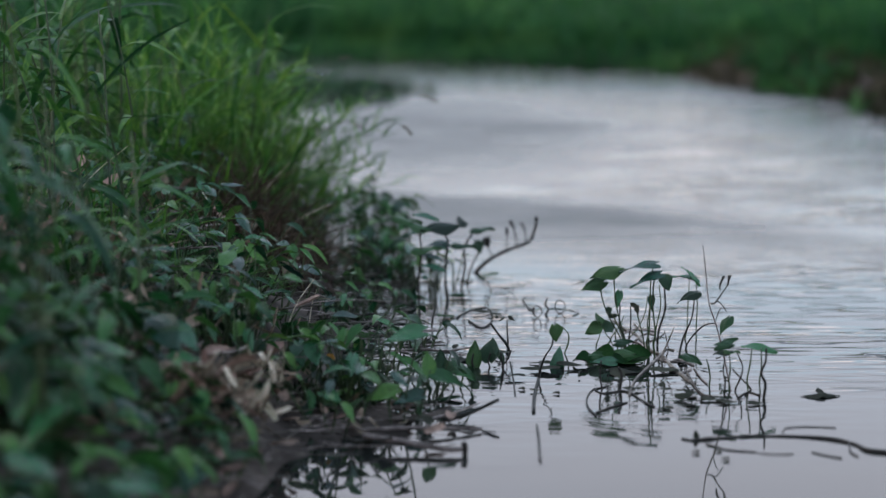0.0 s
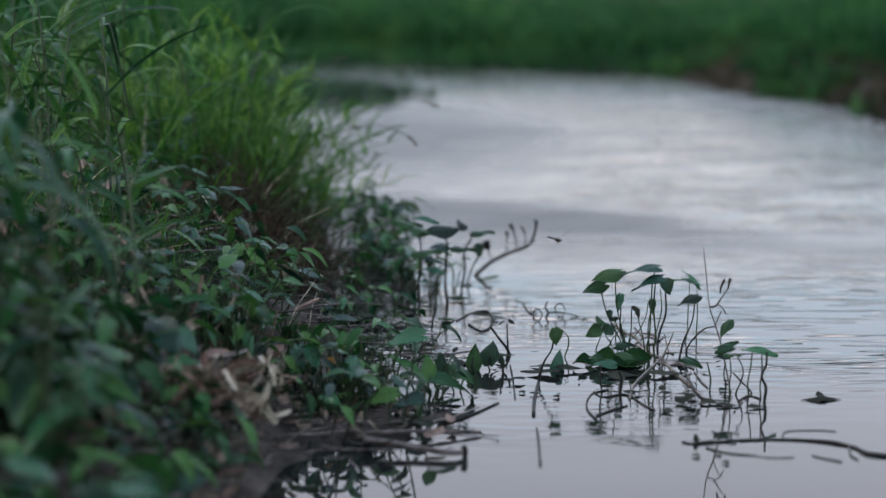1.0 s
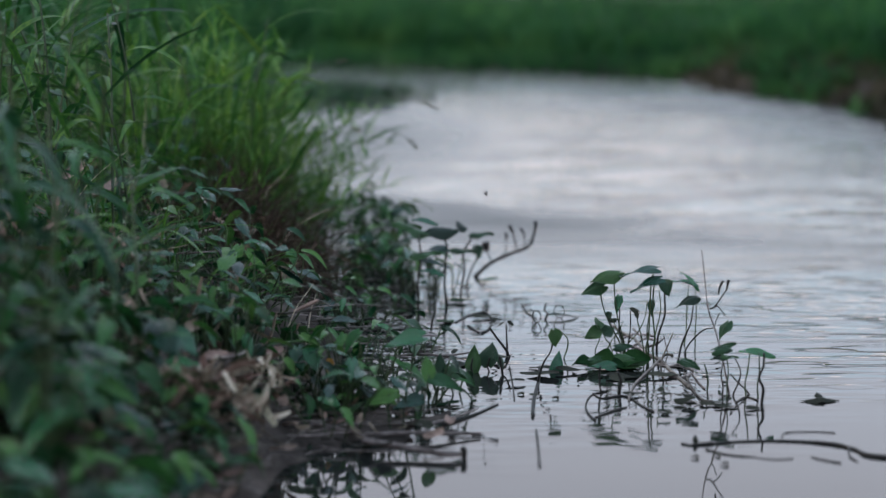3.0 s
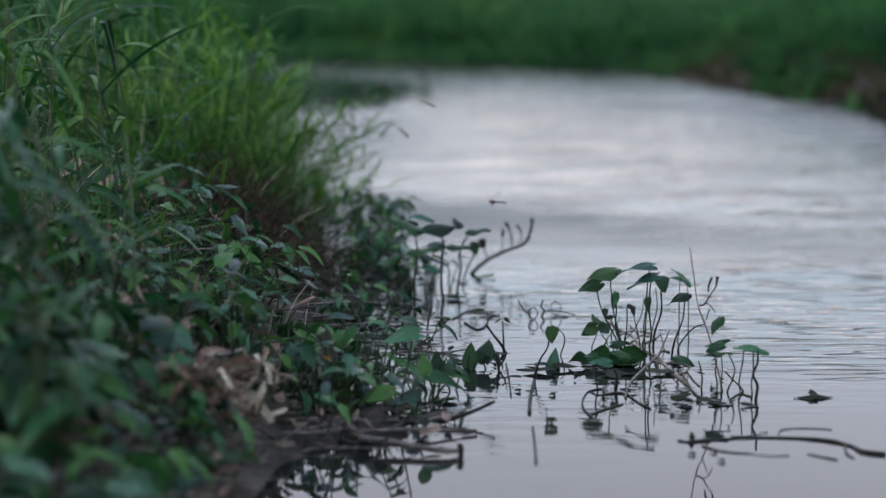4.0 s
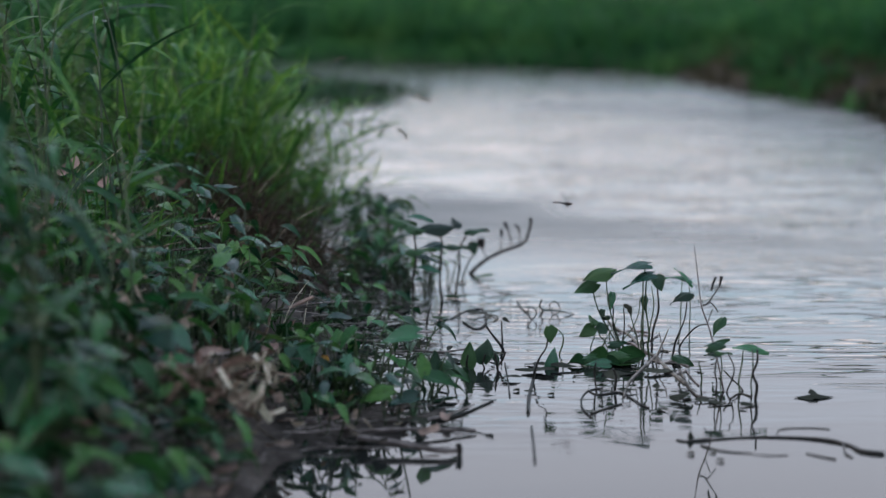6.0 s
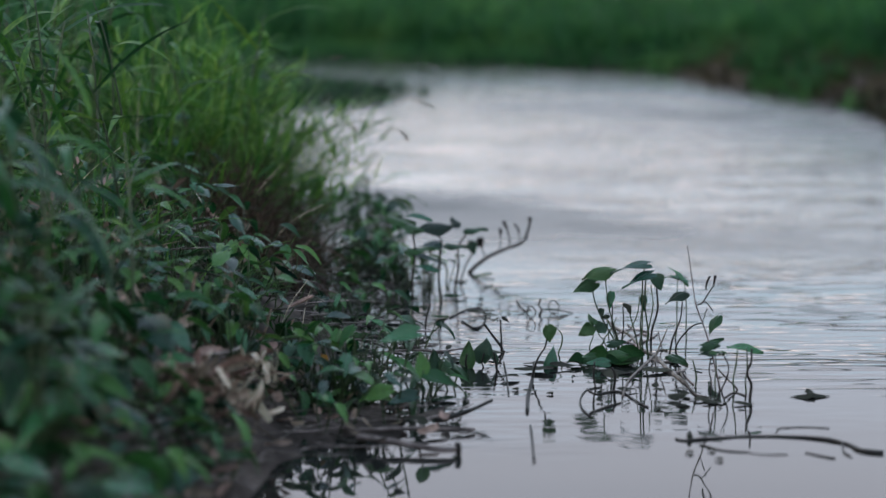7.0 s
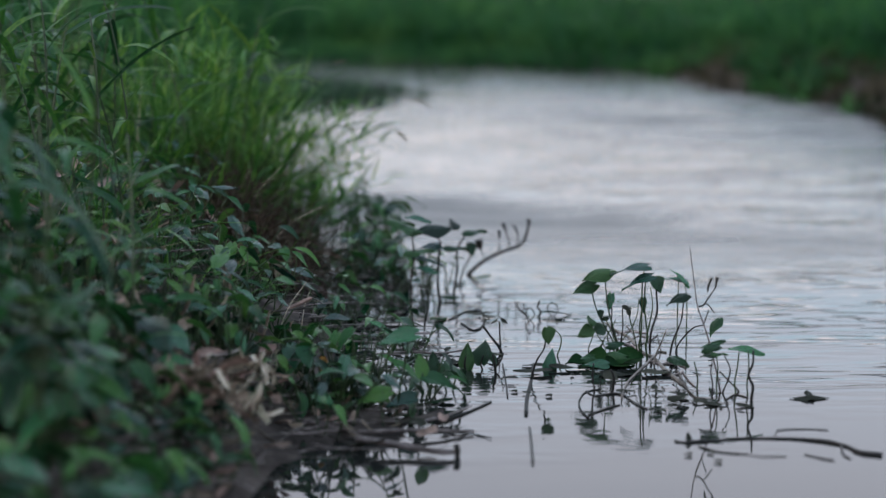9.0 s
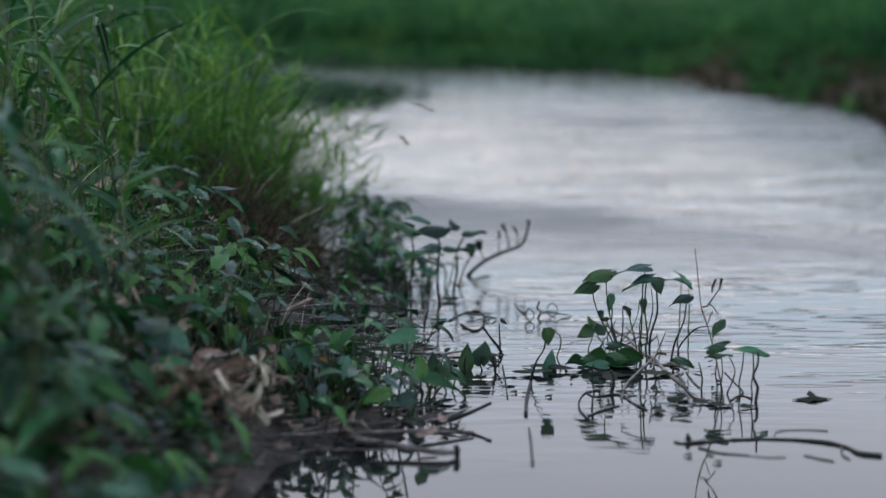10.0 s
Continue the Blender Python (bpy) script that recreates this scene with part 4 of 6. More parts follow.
leaf_at(low_plant, (-0.061, 0.024, 0.046), 0.0321, 6, -16, 42, ARROW_BENT)
stalk(low_plant, [(-0.025, 0.036, 0.001), (-0.028, 0.086, 0.001), (-0.030, 0.156, 0.001)], 0.0012, 0.0010, TWIG, "twig")
stalk(low_plant, [(0.034, -0.000, -0.020), (0.034, -0.000, 0.000), (0.019, -0.000, 0.016), (0.006, -0.000, 0.030)], 0.0016, 0.0012, TWIG, "twig")
leaf_at(low_plant, (-0.028, -0.093, 0.003), 0.0339, 0, 0, 0, DARK)
edge_plant = thing("water_plant", pose(0.447, 2.913, 0), "water plant with one broad flat leaf on dark stems", "plant", "plants in the stream")
stalk(edge_plant, [(-0.011, 0.004, -0.020), (-0.011, 0.004, 0.000), (-0.013, 0.004, 0.018), (-0.011, 0.004, 0.040), (-0.008, 0.004, 0.062)], 0.0016, 0.0009, STEM, "stem")
leaf_at(edge_plant, (-0.017, 0.004, 0.067), 0.0459, -4, -1, 17, ARROW_BLUE)
stalk(edge_plant, [(0.003, -0.004, -0.020), (0.003, -0.004, 0.000), (0.003, -0.004, 0.016), (0.004, -0.004, 0.038), (0.004, -0.004, 0.065)], 0.0014, 0.0009, STEM, "stem")
stalk(edge_plant, [(0.003, -0.043, -0.020), (0.003, -0.043, 0.000), (0.004, -0.043, 0.021), (0.000, -0.043, 0.037), (0.004, -0.043, 0.053), (0.005, -0.043, 0.072)], 0.0023, 0.0014, STEM_DARK, "stem")
stalk(edge_plant, [(0.001, -0.025, 0.001), (-0.012, -0.001, 0.001), (-0.033, -0.040, 0.001)], 0.0012, 0.0012, TWIG, "twig")
leaf_at(edge_plant, (-0.024, -0.081, 0.003), 0.0261, 0, 0, 0, DARK)
floating_leaf = thing("floating_leaf", pose(0.540, 2.921, 0), "dark green star-shaped leaf floating alone on calm water", "leaf")
leaf_at(floating_leaf, (-0.013, -0.038, 0.007), 0.0344, 4, -8, 0, DOME)
leaf_at(floating_leaf, (-0.002, -0.041, 0.007), 0.0344, 176, -8, 0, DOME)
leaf_at(floating_leaf, (-0.007, -0.038, 0.007), 0.0172, -85, -14, 0, DOME)
leaf_at(floating_leaf, (-0.008, -0.038, 0.007), 0.0156, 95, 14, 0, DOME)
ring_weed = thing("water_weed", pose(0.190, 3.615, 0), "thin curled stems and a narrow leaf lying on the water", "weed")
stalk(ring_weed, [(-0.027, -0.066, 0.000), (-0.031, -0.066, 0.003), (-0.034, -0.066, 0.009), (-0.033, -0.066, 0.016), (-0.030, -0.066, 0.021), (-0.025, -0.066, 0.021), (-0.021, -0.066, 0.016), (-0.020, -0.066, 0.009), (-0.023, -0.066, 0.003), (-0.027, -0.066, 0.000)], 0.0011, 0.0011, STEM_DARK, "tendril")
stalk(ring_weed, [(0.015, -0.018, 0.000), (0.009, -0.018, 0.003), (0.006, -0.018, 0.010), (0.007, -0.018, 0.018), (0.011, -0.018, 0.023), (0.017, -0.018, 0.023), (0.022, -0.018, 0.018), (0.023, -0.018, 0.010), (0.020, -0.018, 0.003), (0.015, -0.018, 0.000)], 0.0009, 0.0009, STEM_DARK, "tendril")
stalk(ring_weed, [(-0.011, -0.030, 0.000), (-0.007, -0.030, 0.009), (-0.011, -0.030, 0.017), (-0.008, -0.030, 0.029)], 0.0019, 0.0015, STEM_DARK, "tendril")
leaf_at(ring_weed, (-0.001, -0.018, 0.006), 0.0507, 3, 1, 0, NARROW)
stalk(ring_weed, [(-0.030, -0.000, 0.001), (-0.039, 0.037, 0.001), (-0.045, 0.132, 0.001)], 0.0012, 0.0012, STEM_DARK, "tendril")
leaf_at(ring_weed, (0.047, -0.083, 0.004), 0.0134, 5, 5, 0, DARK)
drift_stick = thing("drift_stick", pose(0.446, 2.615, 0), "dark bent stick lying half sunk in calm water", "stick")
stalk(drift_stick, [(-0.113, -0.004, 0.001), (-0.055, 0.015, 0.001), (0.003, 0.015, 0.001), (0.051, -0.001, 0.001), (0.076, -0.030, 0.001), (0.085, -0.064, 0.001), (0.110, -0.079, 0.001)], 0.0014, 0.0032, STEM_DARK, "stick")
stalk(drift_stick, [(-0.139, 0.002, 0.001), (-0.130, -0.007, 0.001), (-0.116, -0.004, 0.001), (-0.099, 0.002, 0.001)], 0.0014, 0.0028, STEM_DARK, "knot")
stalk(drift_stick, [(-0.054, -0.073, 0.001), (-0.088, -0.061, 0.001), (-0.112, -0.030, 0.001)], 0.0007, 0.0014, STEM_DARK, "twig")
stalk(drift_stick, [(0.067, -0.097, 0.001), (0.063, -0.073, 0.001), (0.070, -0.023, 0.001)], 0.0010, 0.0014, STEM_DARK, "twig")
stalk(drift_stick, [(-0.010, -0.082, 0.001), (-0.035, -0.085, 0.001), (-0.055, -0.076, 0.001)], 0.0007, 0.0005, STEM_DARK, "twig")
stalk(drift_stick, [(0.045, -0.106, 0.001), (0.029, -0.091, 0.001), (0.014, -0.073, 0.001)], 0.0010, 0.0007, STEM_DARK, "twig")
stalk(drift_stick, [(0.070, 0.065, 0.001), (0.042, 0.072, 0.001), (0.005, 0.065, 0.001), (-0.005, 0.035, 0.001)], 0.0007, 0.0007, STEM_DARK, "twig")
leaf_at(drift_stick, (-0.121, 0.000, 0.000), 0.0128, 100, 70, 0, DARK)
back_branch = thing("bent_branch", pose(0.066, 4.094, 0), "dark bare branch with small curled leaves rising from the water", "branch")
stalk(back_branch, [(0.000, 0.000, -0.020), (0.000, 0.000, 0.000), (0.028, 0.000, 0.027), (0.064, 0.000, 0.045), (0.102, 0.000, 0.061), (0.114, 0.000, 0.084), (0.120, 0.000, 0.106)], 0.0050, 0.0022, STEM_DARK, "branch")
stalk(back_branch, [(0.080, 0.000, 0.052), (0.077, 0.000, 0.070), (0.073, 0.000, 0.090)], 0.0017, 0.0014, STEM_DARK, "twig")
stalk(back_branch, [(0.075, 0.000, 0.087), (0.070, 0.000, 0.095), (0.067, 0.000, 0.103)], 0.0017, 0.0044, STEM_DARK, "bud")
stalk(back_branch, [(0.097, 0.000, 0.061), (0.096, 0.000, 0.076), (0.093, 0.000, 0.090)], 0.0014, 0.0011, STEM_DARK, "twig")
stalk(back_branch, [(0.097, 0.000, 0.081), (0.093, 0.000, 0.090), (0.088, 0.000, 0.098)], 0.0017, 0.0033, STEM_DARK, "bud")
stalk(back_branch, [(0.059, 0.000, 0.044), (0.061, 0.000, 0.059), (0.060, 0.000, 0.079)], 0.0011, 0.0011, STEM_DARK, "twig")
stalk(back_branch, [(0.060, 0.000, 0.076), (0.060, 0.000, 0.083), (0.059, 0.000, 0.089)], 0.0028, 0.0033, STEM_DARK, "bud")
stalk(back_branch, [(0.117, 0.000, 0.096), (0.119, 0.000, 0.104), (0.117, 0.000, 0.111)], 0.0022, 0.0044, STEM_DARK, "bud")
stalk(back_branch, [(0.033, 0.000, 0.029), (0.027, 0.000, 0.042), (0.021, 0.000, 0.057)], 0.0014, 0.0011, STEM_DARK, "twig")
stalk(back_branch, [(0.021, 0.000, 0.052), (0.020, 0.000, 0.061), (0.019, 0.000, 0.070)], 0.0067, 0.0078, STEM_DARK, "bud")
shore_plant = thing("water_plant", pose(0.006, 3.854, 0), "leafy green water plant standing at the edge of the shallows", "plant", "plants in the stream")
stalk(shore_plant, [(0.002, -0.101, -0.020), (0.002, -0.101, 0.000), (-0.002, -0.101, 0.031), (0.000, -0.101, 0.073), (0.002, -0.101, 0.109), (-0.015, -0.101, 0.130)], 0.0031, 0.0015, STEM_DARK, "stem")
leaf_at(shore_plant, (0.010, -0.101, 0.137), 0.0570, 188, -4, -30, ARROW)
leaf_at(shore_plant, (-0.036, -0.101, 0.131), 0.0448, 165, 10, -20, ARROW)
leaf_at(shore_plant, (0.000, -0.101, 0.104), 0.0529, 183, -2, -14, ARROW_BLUE)
stalk(shore_plant, [(0.029, -0.000, -0.020), (0.029, -0.000, 0.000), (0.034, -0.000, 0.048), (0.034, -0.000, 0.080), (0.048, -0.000, 0.107)], 0.0026, 0.0016, STEM_DARK, "stem")
leaf_at(shore_plant, (0.051, -0.000, 0.117), 0.0397, 2, 4, 28, ARROW)
leaf_at(shore_plant, (0.030, -0.000, 0.120), 0.0272, 110, 55, 10, ROUND)
leaf_at(shore_plant, (0.016, -0.000, 0.089), 0.0418, -6, -4, 26, ARROW)
stalk(shore_plant, [(0.040, 0.106, -0.020), (0.040, 0.106, 0.000), (0.049, 0.106, 0.033), (0.066, 0.106, 0.066), (0.057, 0.106, 0.082)], 0.0019, 0.0013, STEM_DARK, "stem")
leaf_at(shore_plant, (0.057, 0.106, 0.079), 0.0258, -40, -50, 20, ROUND)
stalk(shore_plant, [(-0.048, -0.165, -0.020), (-0.048, -0.165, 0.000), (-0.048, -0.165, 0.051), (-0.044, -0.165, 0.092), (-0.048, -0.165, 0.133)], 0.0025, 0.0015, STEM_DARK, "stem")
leaf_at(shore_plant, (-0.086, -0.165, 0.158), 0.0460, 12, -8, 24, ARROW)
leaf_at(shore_plant, (-0.055, -0.165, 0.163), 0.0440, 10, -3, 20, ARROW_BLUE)
leaf_at(shore_plant, (-0.055, -0.165, 0.102), 0.0480, 10, 4, 22, ARROW)
leaf_at(shore_plant, (-0.045, -0.165, 0.090), 0.0400, 20, -2, 20, ARROW_BLUE)
leaf_at(shore_plant, (-0.040, -0.165, 0.072), 0.0400, 0, -4, 20, ARROW_BLUE)
stalk(shore_plant, [(0.011, 0.106, -0.020), (0.011, 0.106, 0.000), (0.011, 0.106, 0.033), (-0.026, 0.106, 0.066)], 0.0021, 0.0016, STEM, "stem")
leaf_at(shore_plant, (0.009, -0.079, 0.005), 0.0409, 0, 0, 0, FLAT)
leaf_at(shore_plant, (0.047, -0.263, 0.005), 0.0428, 3, 0, 0, DARK)
stalk(shore_plant, [(-0.026, -0.412, -0.020), (-0.026, -0.412, 0.000), (-0.022, -0.412, 0.021), (-0.016, -0.412, 0.043)], 0.0019, 0.0014, STEM_DARK, "stem")
float_vine = thing("floating_vine", pose(0.060, 3.567, 0), "dry looping vine and small leaves afloat in the shallows", "vine")
stalk(float_vine, [(-0.016, -0.052, 0.001), (0.003, -0.120, 0.001), (0.017, -0.092, 0.001), (0.026, -0.006, 0.001), (0.018, 0.085, 0.001), (-0.009, 0.066, 0.001), (-0.037, -0.018, 0.001)], 0.0019, 0.0017, STEM_DARK, "vine")
leaf_at(float_vine, (0.025, 0.036, 0.004), 0.0254, 25, 4, 0, DARK)
leaf_at(float_vine, (0.022, -0.000, 0.004), 0.0290, 0, 2, 0, DARK)
stalk(float_vine, [(0.045, -0.323, -0.020), (0.045, -0.323, 0.000), (0.039, -0.323, 0.011), (0.026, -0.323, 0.027), (0.015, -0.323, 0.043)], 0.0031, 0.0018, STEM_DARK, "vine")
stalk(float_vine, [(0.044, -0.263, -0.020), (0.044, -0.263, 0.000), (0.042, -0.263, 0.021), (0.043, -0.263, 0.039)], 0.0018, 0.0013, STEM_DARK, "vine")
leaf_at(float_vine, (0.045, -0.263, 0.044), 0.0143, -20, -30, 20, DARK)
leaf_at(float_vine, (0.039, -0.263, 0.042), 0.0125, 170, -30, -20, DARK)
leaf_at(float_vine, (0.012, -0.441, 0.020), 0.0373, 3, 0, 0, DARK)
stalk(float_vine, [(0.031, -0.464, -0.020), (0.031, -0.464, 0.000), (0.039, -0.464, 0.013), (0.043, -0.464, 0.026)], 0.0017, 0.0013, STEM_DARK, "vine")
stalk(float_vine, [(0.042, -0.679, 0.001), (0.043, -0.556, 0.001), (0.043, -0.424, 0.001)], 0.0012, 0.0012, STEM_DARK, "vine")
twin_plant = thing("water_plant", pose(0.065, 3.112, 0), "pair of broad dark green leaves standing upright in the shallows", "plant", "plants in the stream")
stalk(twin_plant, [(-0.019, -0.018, -0.020), (-0.019, -0.018, 0.000), (-0.021, -0.018, 0.010), (-0.019, -0.018, 0.023)], 0.0017, 0.0013, STEM_DARK, "stem")
leaf_at(twin_plant, (-0.019, -0.018, 0.003), 0.0403, 70, 78, 20, ARROW)
stalk(twin_plant, [(0.007, -0.009, -0.020), (0.007, -0.009, 0.000), (0.005, -0.009, 0.009), (0.007, -0.009, 0.022)], 0.0017, 0.0013, STEM_DARK, "stem")
leaf_at(twin_plant, (0.005, -0.009, 0.009), 0.0370, 75, 78, -10, ROUND)
leaf_at(twin_plant, (0.017, -0.009, 0.028), 0.0252, -40, -50, 20, ARROW_BENT)
stalk(twin_plant, [(-0.050, -0.179, -0.020), (-0.050, -0.179, 0.000), (-0.055, -0.179, 0.018), (-0.052, -0.179, 0.040)], 0.0016, 0.0012, STEM, "stem")
leaf_at(twin_plant, (-0.052, -0.179, 0.041), 0.0445, -28, -28, 30, ARROW)
leaf_at(twin_plant, (-0.067, -0.179, 0.029), 0.0318, 100, 76, 0, ARROW)
leaf_at(twin_plant, (-0.055, -0.179, 0.033), 0.0318, 190, -20, -40, ARROW_BENT)
stalk(twin_plant, [(0.025, -0.036, -0.020), (0.025, -0.036, 0.000), (0.025, -0.036, 0.014), (0.021, -0.036, 0.029)], 0.0017, 0.0017, STEM_DARK, "stem")
pale_plant = thing("water_plant", pose(-0.052, 2.726, 0), "blurred plant with broad blue-green leaves close to the water", "plant", "plants in the stream")
stalk(pale_plant, [(-0.000, 0.000, -0.020), (-0.000, 0.000, 0.000), (0.002, 0.000, 0.035), (0.010, 0.000, 0.081), (0.017, 0.000, 0.116)], 0.0018, 0.0011, STEM, "stem")
leaf_at(pale_plant, (0.023, 0.000, 0.120), 0.0500, 188, -8, -34, LEAVES[2])
stalk(pale_plant, [(0.017, 0.000, -0.020), (0.017, 0.000, 0.000), (0.028, 0.000, 0.042), (0.035, 0.000, 0.069)], 0.0018, 0.0011, STEM, "stem")
leaf_at(pale_plant, (0.034, 0.000, 0.065), 0.0340, 100, 60, 0, LEAVES[0])
leaf_at(pale_plant, (0.038, 0.000, 0.064), 0.0444, -15, -12, 35, LEAVES[0])
leaf_at(pale_plant, (0.023, 0.000, 0.035), 0.0399, 190, -10, -35, LEAVES[2])
stalk(pale_plant, [(-0.016, -0.051, -0.020), (-0.016, -0.051, 0.000), (-0.019, -0.051, 0.030), (-0.017, -0.051, 0.053)], 0.0018, 0.0011, STEM, "stem")
leaf_at(pale_plant, (-0.010, -0.051, 0.053), 0.0435, 185, -14, -40, LEAVES[0])

for spot in ((0.314, 2.537), (0.343, 2.55), (0.346, 2.50), (0.112, 2.93), (0.16, 2.90)):
    crumb = Build()
    tube(crumb, [(-0.004, 0, 0), (0.001, 0.001, 0.001), (0.005, 0, 0)], 0.001, 0.0022, 6, 3, 0.3)
    crumb_ob = new("plant_crumb", crumb.mesh("plant_crumb", LEAF_DEAD))
    crumb_ob.matrix_basis = pose(*spot, 0.002)
    tagged(crumb_ob, "small dark crumb of rotten plant on the water", "debris", "crumbs on the water")



SCRAPS = [leaf_mesh("leaf_scrap", LEAF_DEAD, 0.3, 0.1, 0.05, 0.03, 0.03, 6, 41), leaf_mesh("leaf_scrap", LEAF_MATTE, 0.35, 0.15, 0.03, 0.0, 0.03, 6, 42), leaf_mesh("leaf_scrap", LEAF_DEAD, 0.14, 0.02, 0.05, 0.03, 0.02, 6, 43)]

# ================= litter, straw and reeds on the near bank =================
def straw_clump(x, y, count, spread, label, kinds, rise=0.03, steep=(-55, 35)):
    """A torn clump of pale husks that stick out of the mud."""
    clump = thing("straw_clump", pose(x, y, ground_z(x, y) + 0.02), label, "straw")
    for _ in range(count):
        w, r = rnd(0, 6.283), spread * math.sqrt(random.random())
        m = pose(r * math.cos(w), r * 0.7 * math.sin(w), rise * (1 - (r / spread) ** 2) + rnd(0.0, 0.012), rnd(-60, 60), rnd(*steep), rnd(0, 360)) @ Matrix.Scale(rnd(0.3, 0.68), 4)
        part("husk", HUSKS[random.choice(kinds)], clump, "", m)
    return clump


def husk_mesh(length, width, bend, mat):
    """A dry curled husk with a torn end, along +x."""
    b, rows = Build(), 6
    for i in range(rows + 1):
        t = i / rows
        w = width * (0.55 + 0.6 * t - 0.5 * t * t)
        for u in (-1, -0.4, 0.4, 1):
            b.v.append((t * length + (0.006 * (u > 0) if i == rows else 0), u * w, bend * t * t * length + 0.45 * w * u * u))
    b.f = [(i * 4 + j, (i + 1) * 4 + j, (i + 1) * 4 + j + 1, i * 4 + j + 1) for i in range(rows) for j in range(3)]
    return b.mesh("husk", mat)


HUSK = material("pale_husk", [(0.25, 0.20, 0.14), (0.46, 0.385, 0.285), (0.63, 0.56, 0.45)], 30, 0.8, 0.4, 300, 0.15, 0.12)
HUSK_BROWN = material("brown_husk", [(0.075, 0.050, 0.036), (0.18, 0.122, 0.088), (0.30, 0.21, 0.155)], 30, 0.85, 0.4, 300, 0.1, 0.15)
HUSKS = [husk_mesh(0.05, 0.010, 0.3, HUSK), husk_mesh(0.05, 0.005, 0.2, HUSK_BROWN), husk_mesh(0.035, 0.012, -0.2, HUSK_BROWN), husk_mesh(0.045, 0.007, 0.6, HUSK), husk_mesh(0.04, 0.013, 0.1, HUSK_BROWN), husk_mesh(0.045, 0.009, 0.5, HUSK_BROWN), husk_mesh(0.055, 0.003, -0.3, HUSK_BROWN)]
straw_clump(-0.298, 2.42, 170, 0.056, "torn mound of brown dry husks on the bank", (1, 2, 4, 5, 6, 2, 4, 5), 0.042)
straw_clump(-0.240, 2.47, 46, 0.042, "scatter of pale dry husks beside the torn mound", (0, 3, 0, 5), 0.022, (-60, 0))
straw_clump(-0.235, 2.64, 45, 0.036, "small tuft of pale dry husks on the mud", range(7))
standing = thing("standing_husks", pose(-0.288, 2.40, ground_z(-0.288, 2.40) + 0.025), "pale dry husks standing up from the torn clump", "straw")
for dx, dz, yaw, lift, size in ((-0.005, 0.045, 15, -28, 0.75), (0.0, 0.04, 70, -45, 0.45), (-0.055, 0.042, 10, -22, 0.6), (-0.045, 0.045, 40, -50, 0.4), (0.045, 0.035, 150, -38, 0.5), (0.055, 0.03, 5, -30, 0.55), (-0.06, 0.03, 175, -8, 0.6), (0.07, 0.02, 30, -35, 0.5)):
    part("husk", HUSKS[0], standing, "", pose(dx, 0, dz, 0, lift, yaw) @ Matrix.Scale(size, 4))


litter("dead_stem_litter", "mat of grey-brown dead stems on the wet mud", 60, (-0.34, -0.05), (2.54, 2.95), 0.022, 60, 0.85)
mat = thing("dead_stem_litter", pose(-0.145, 2.70, 0.0), "raft of dark dead stems and rotten leaves on a low mud spit", "plant litter")
for k in range(110):
    w, r = rnd(0, 6.283), math.sqrt(random.random()) * 0.95
    mx, my = 0.17 * r * math.cos(w), 0.19 * r * math.sin(w)
    mz = max(0.0, ground_z(mx - 0.145, my + 2.70)) + rnd(0.001, 0.014)
    if k % 5 < 3:
        part("dead_stem", random.choice(LITTER), mat, "", pose(mx, my, mz, rnd(-8, 8), rnd(-12, 12), random.gauss(0, 50)) @ Matrix.Scale(rnd(0.35, 0.75), 4))
    else:
        part("dead_leaf", (HUSKS[1], HUSKS[2], HUSKS[4], SCRAPS[0])[k % 4], mat, "rotten brown leaf", pose(mx, my, mz, rnd(-25, 25), rnd(-30, 15), rnd(0, 360)) @ Matrix.Scale(rnd(0.5, 0.9) if k % 4 < 3 else rnd(0.02, 0.035), 4))
for gx, gy, high, count, size in ((-0.10, 2.74, 0.03, 4, 0.040), (-0.05, 2.78, 0.045, 5, 0.040), (-0.22, 2.70, 0.035, 5, 0.040), (-0.09, 2.83, 0.05, 6, 0.036), (-0.03, 2.86, 0.045, 5, 0.038), (-0.17, 2.76, 0.05, 6, 0.038)):
    creeping_plant(gx, gy, high, count, 0.05, size, "plants at the water's edge", "small leafy plant rooted in mud at the water's edge", SHADED_LEAVES, max(0.0, ground_z(gx, gy)))
litter("dead_stem_litter", "broken dead stems over the mud near the camera", 240, (-0.24, -0.01), (1.95, 2.52), 0.03, 50, 0.7)
litter("dead_stem_litter", "dead stems lying among plants at the water's edge", 75, (-0.35, 0.12), (3.0, 4.4), 0.05)

log = thing("mud_stick", pose(0.0, 2.53, 0.004), "dark wet stick lying from the mud into the water", "stick")
stalk(log, [(-0.10, 0.035, 0.012), (-0.05, 0.022, 0.008), (0.0, 0.0, 0.004), (0.03, 0.002, 0.003)], 0.0045, 0.0035, TWIG, "stick")
stalk(log, [(0.026, 0.0, -0.012), (0.027, 0.0, 0.004), (0.025, 0.0, 0.012)], 0.0035, 0.0045, STEM_DARK, "stub")
stalk(log, [(0.0, 0.18, 0.0), (0.04, 0.2, 0.008), (0.075, 0.21, 0.022)], 0.004, 0.002, STEM_DARK, "twig")
stalk(log, [(-0.10, 0.10, 0.006), (-0.02, 0.11, 0.006), (0.05, 0.13, 0.0)], 0.003, 0.002, TWIG, "twig")

fallen = thing("fallen_leaf", pose(-0.153, 2.79, 0.078), "small orange-yellow leaf caught among green leaves", "leaf")
leaf_at(fallen, (0, 0, 0), 0.021, -100, -60, 10, leaf_mesh("leaf", LEAF_YELLOW, 0.35, 0.1, 0.2, 0.2, 0.04, 6, 31))


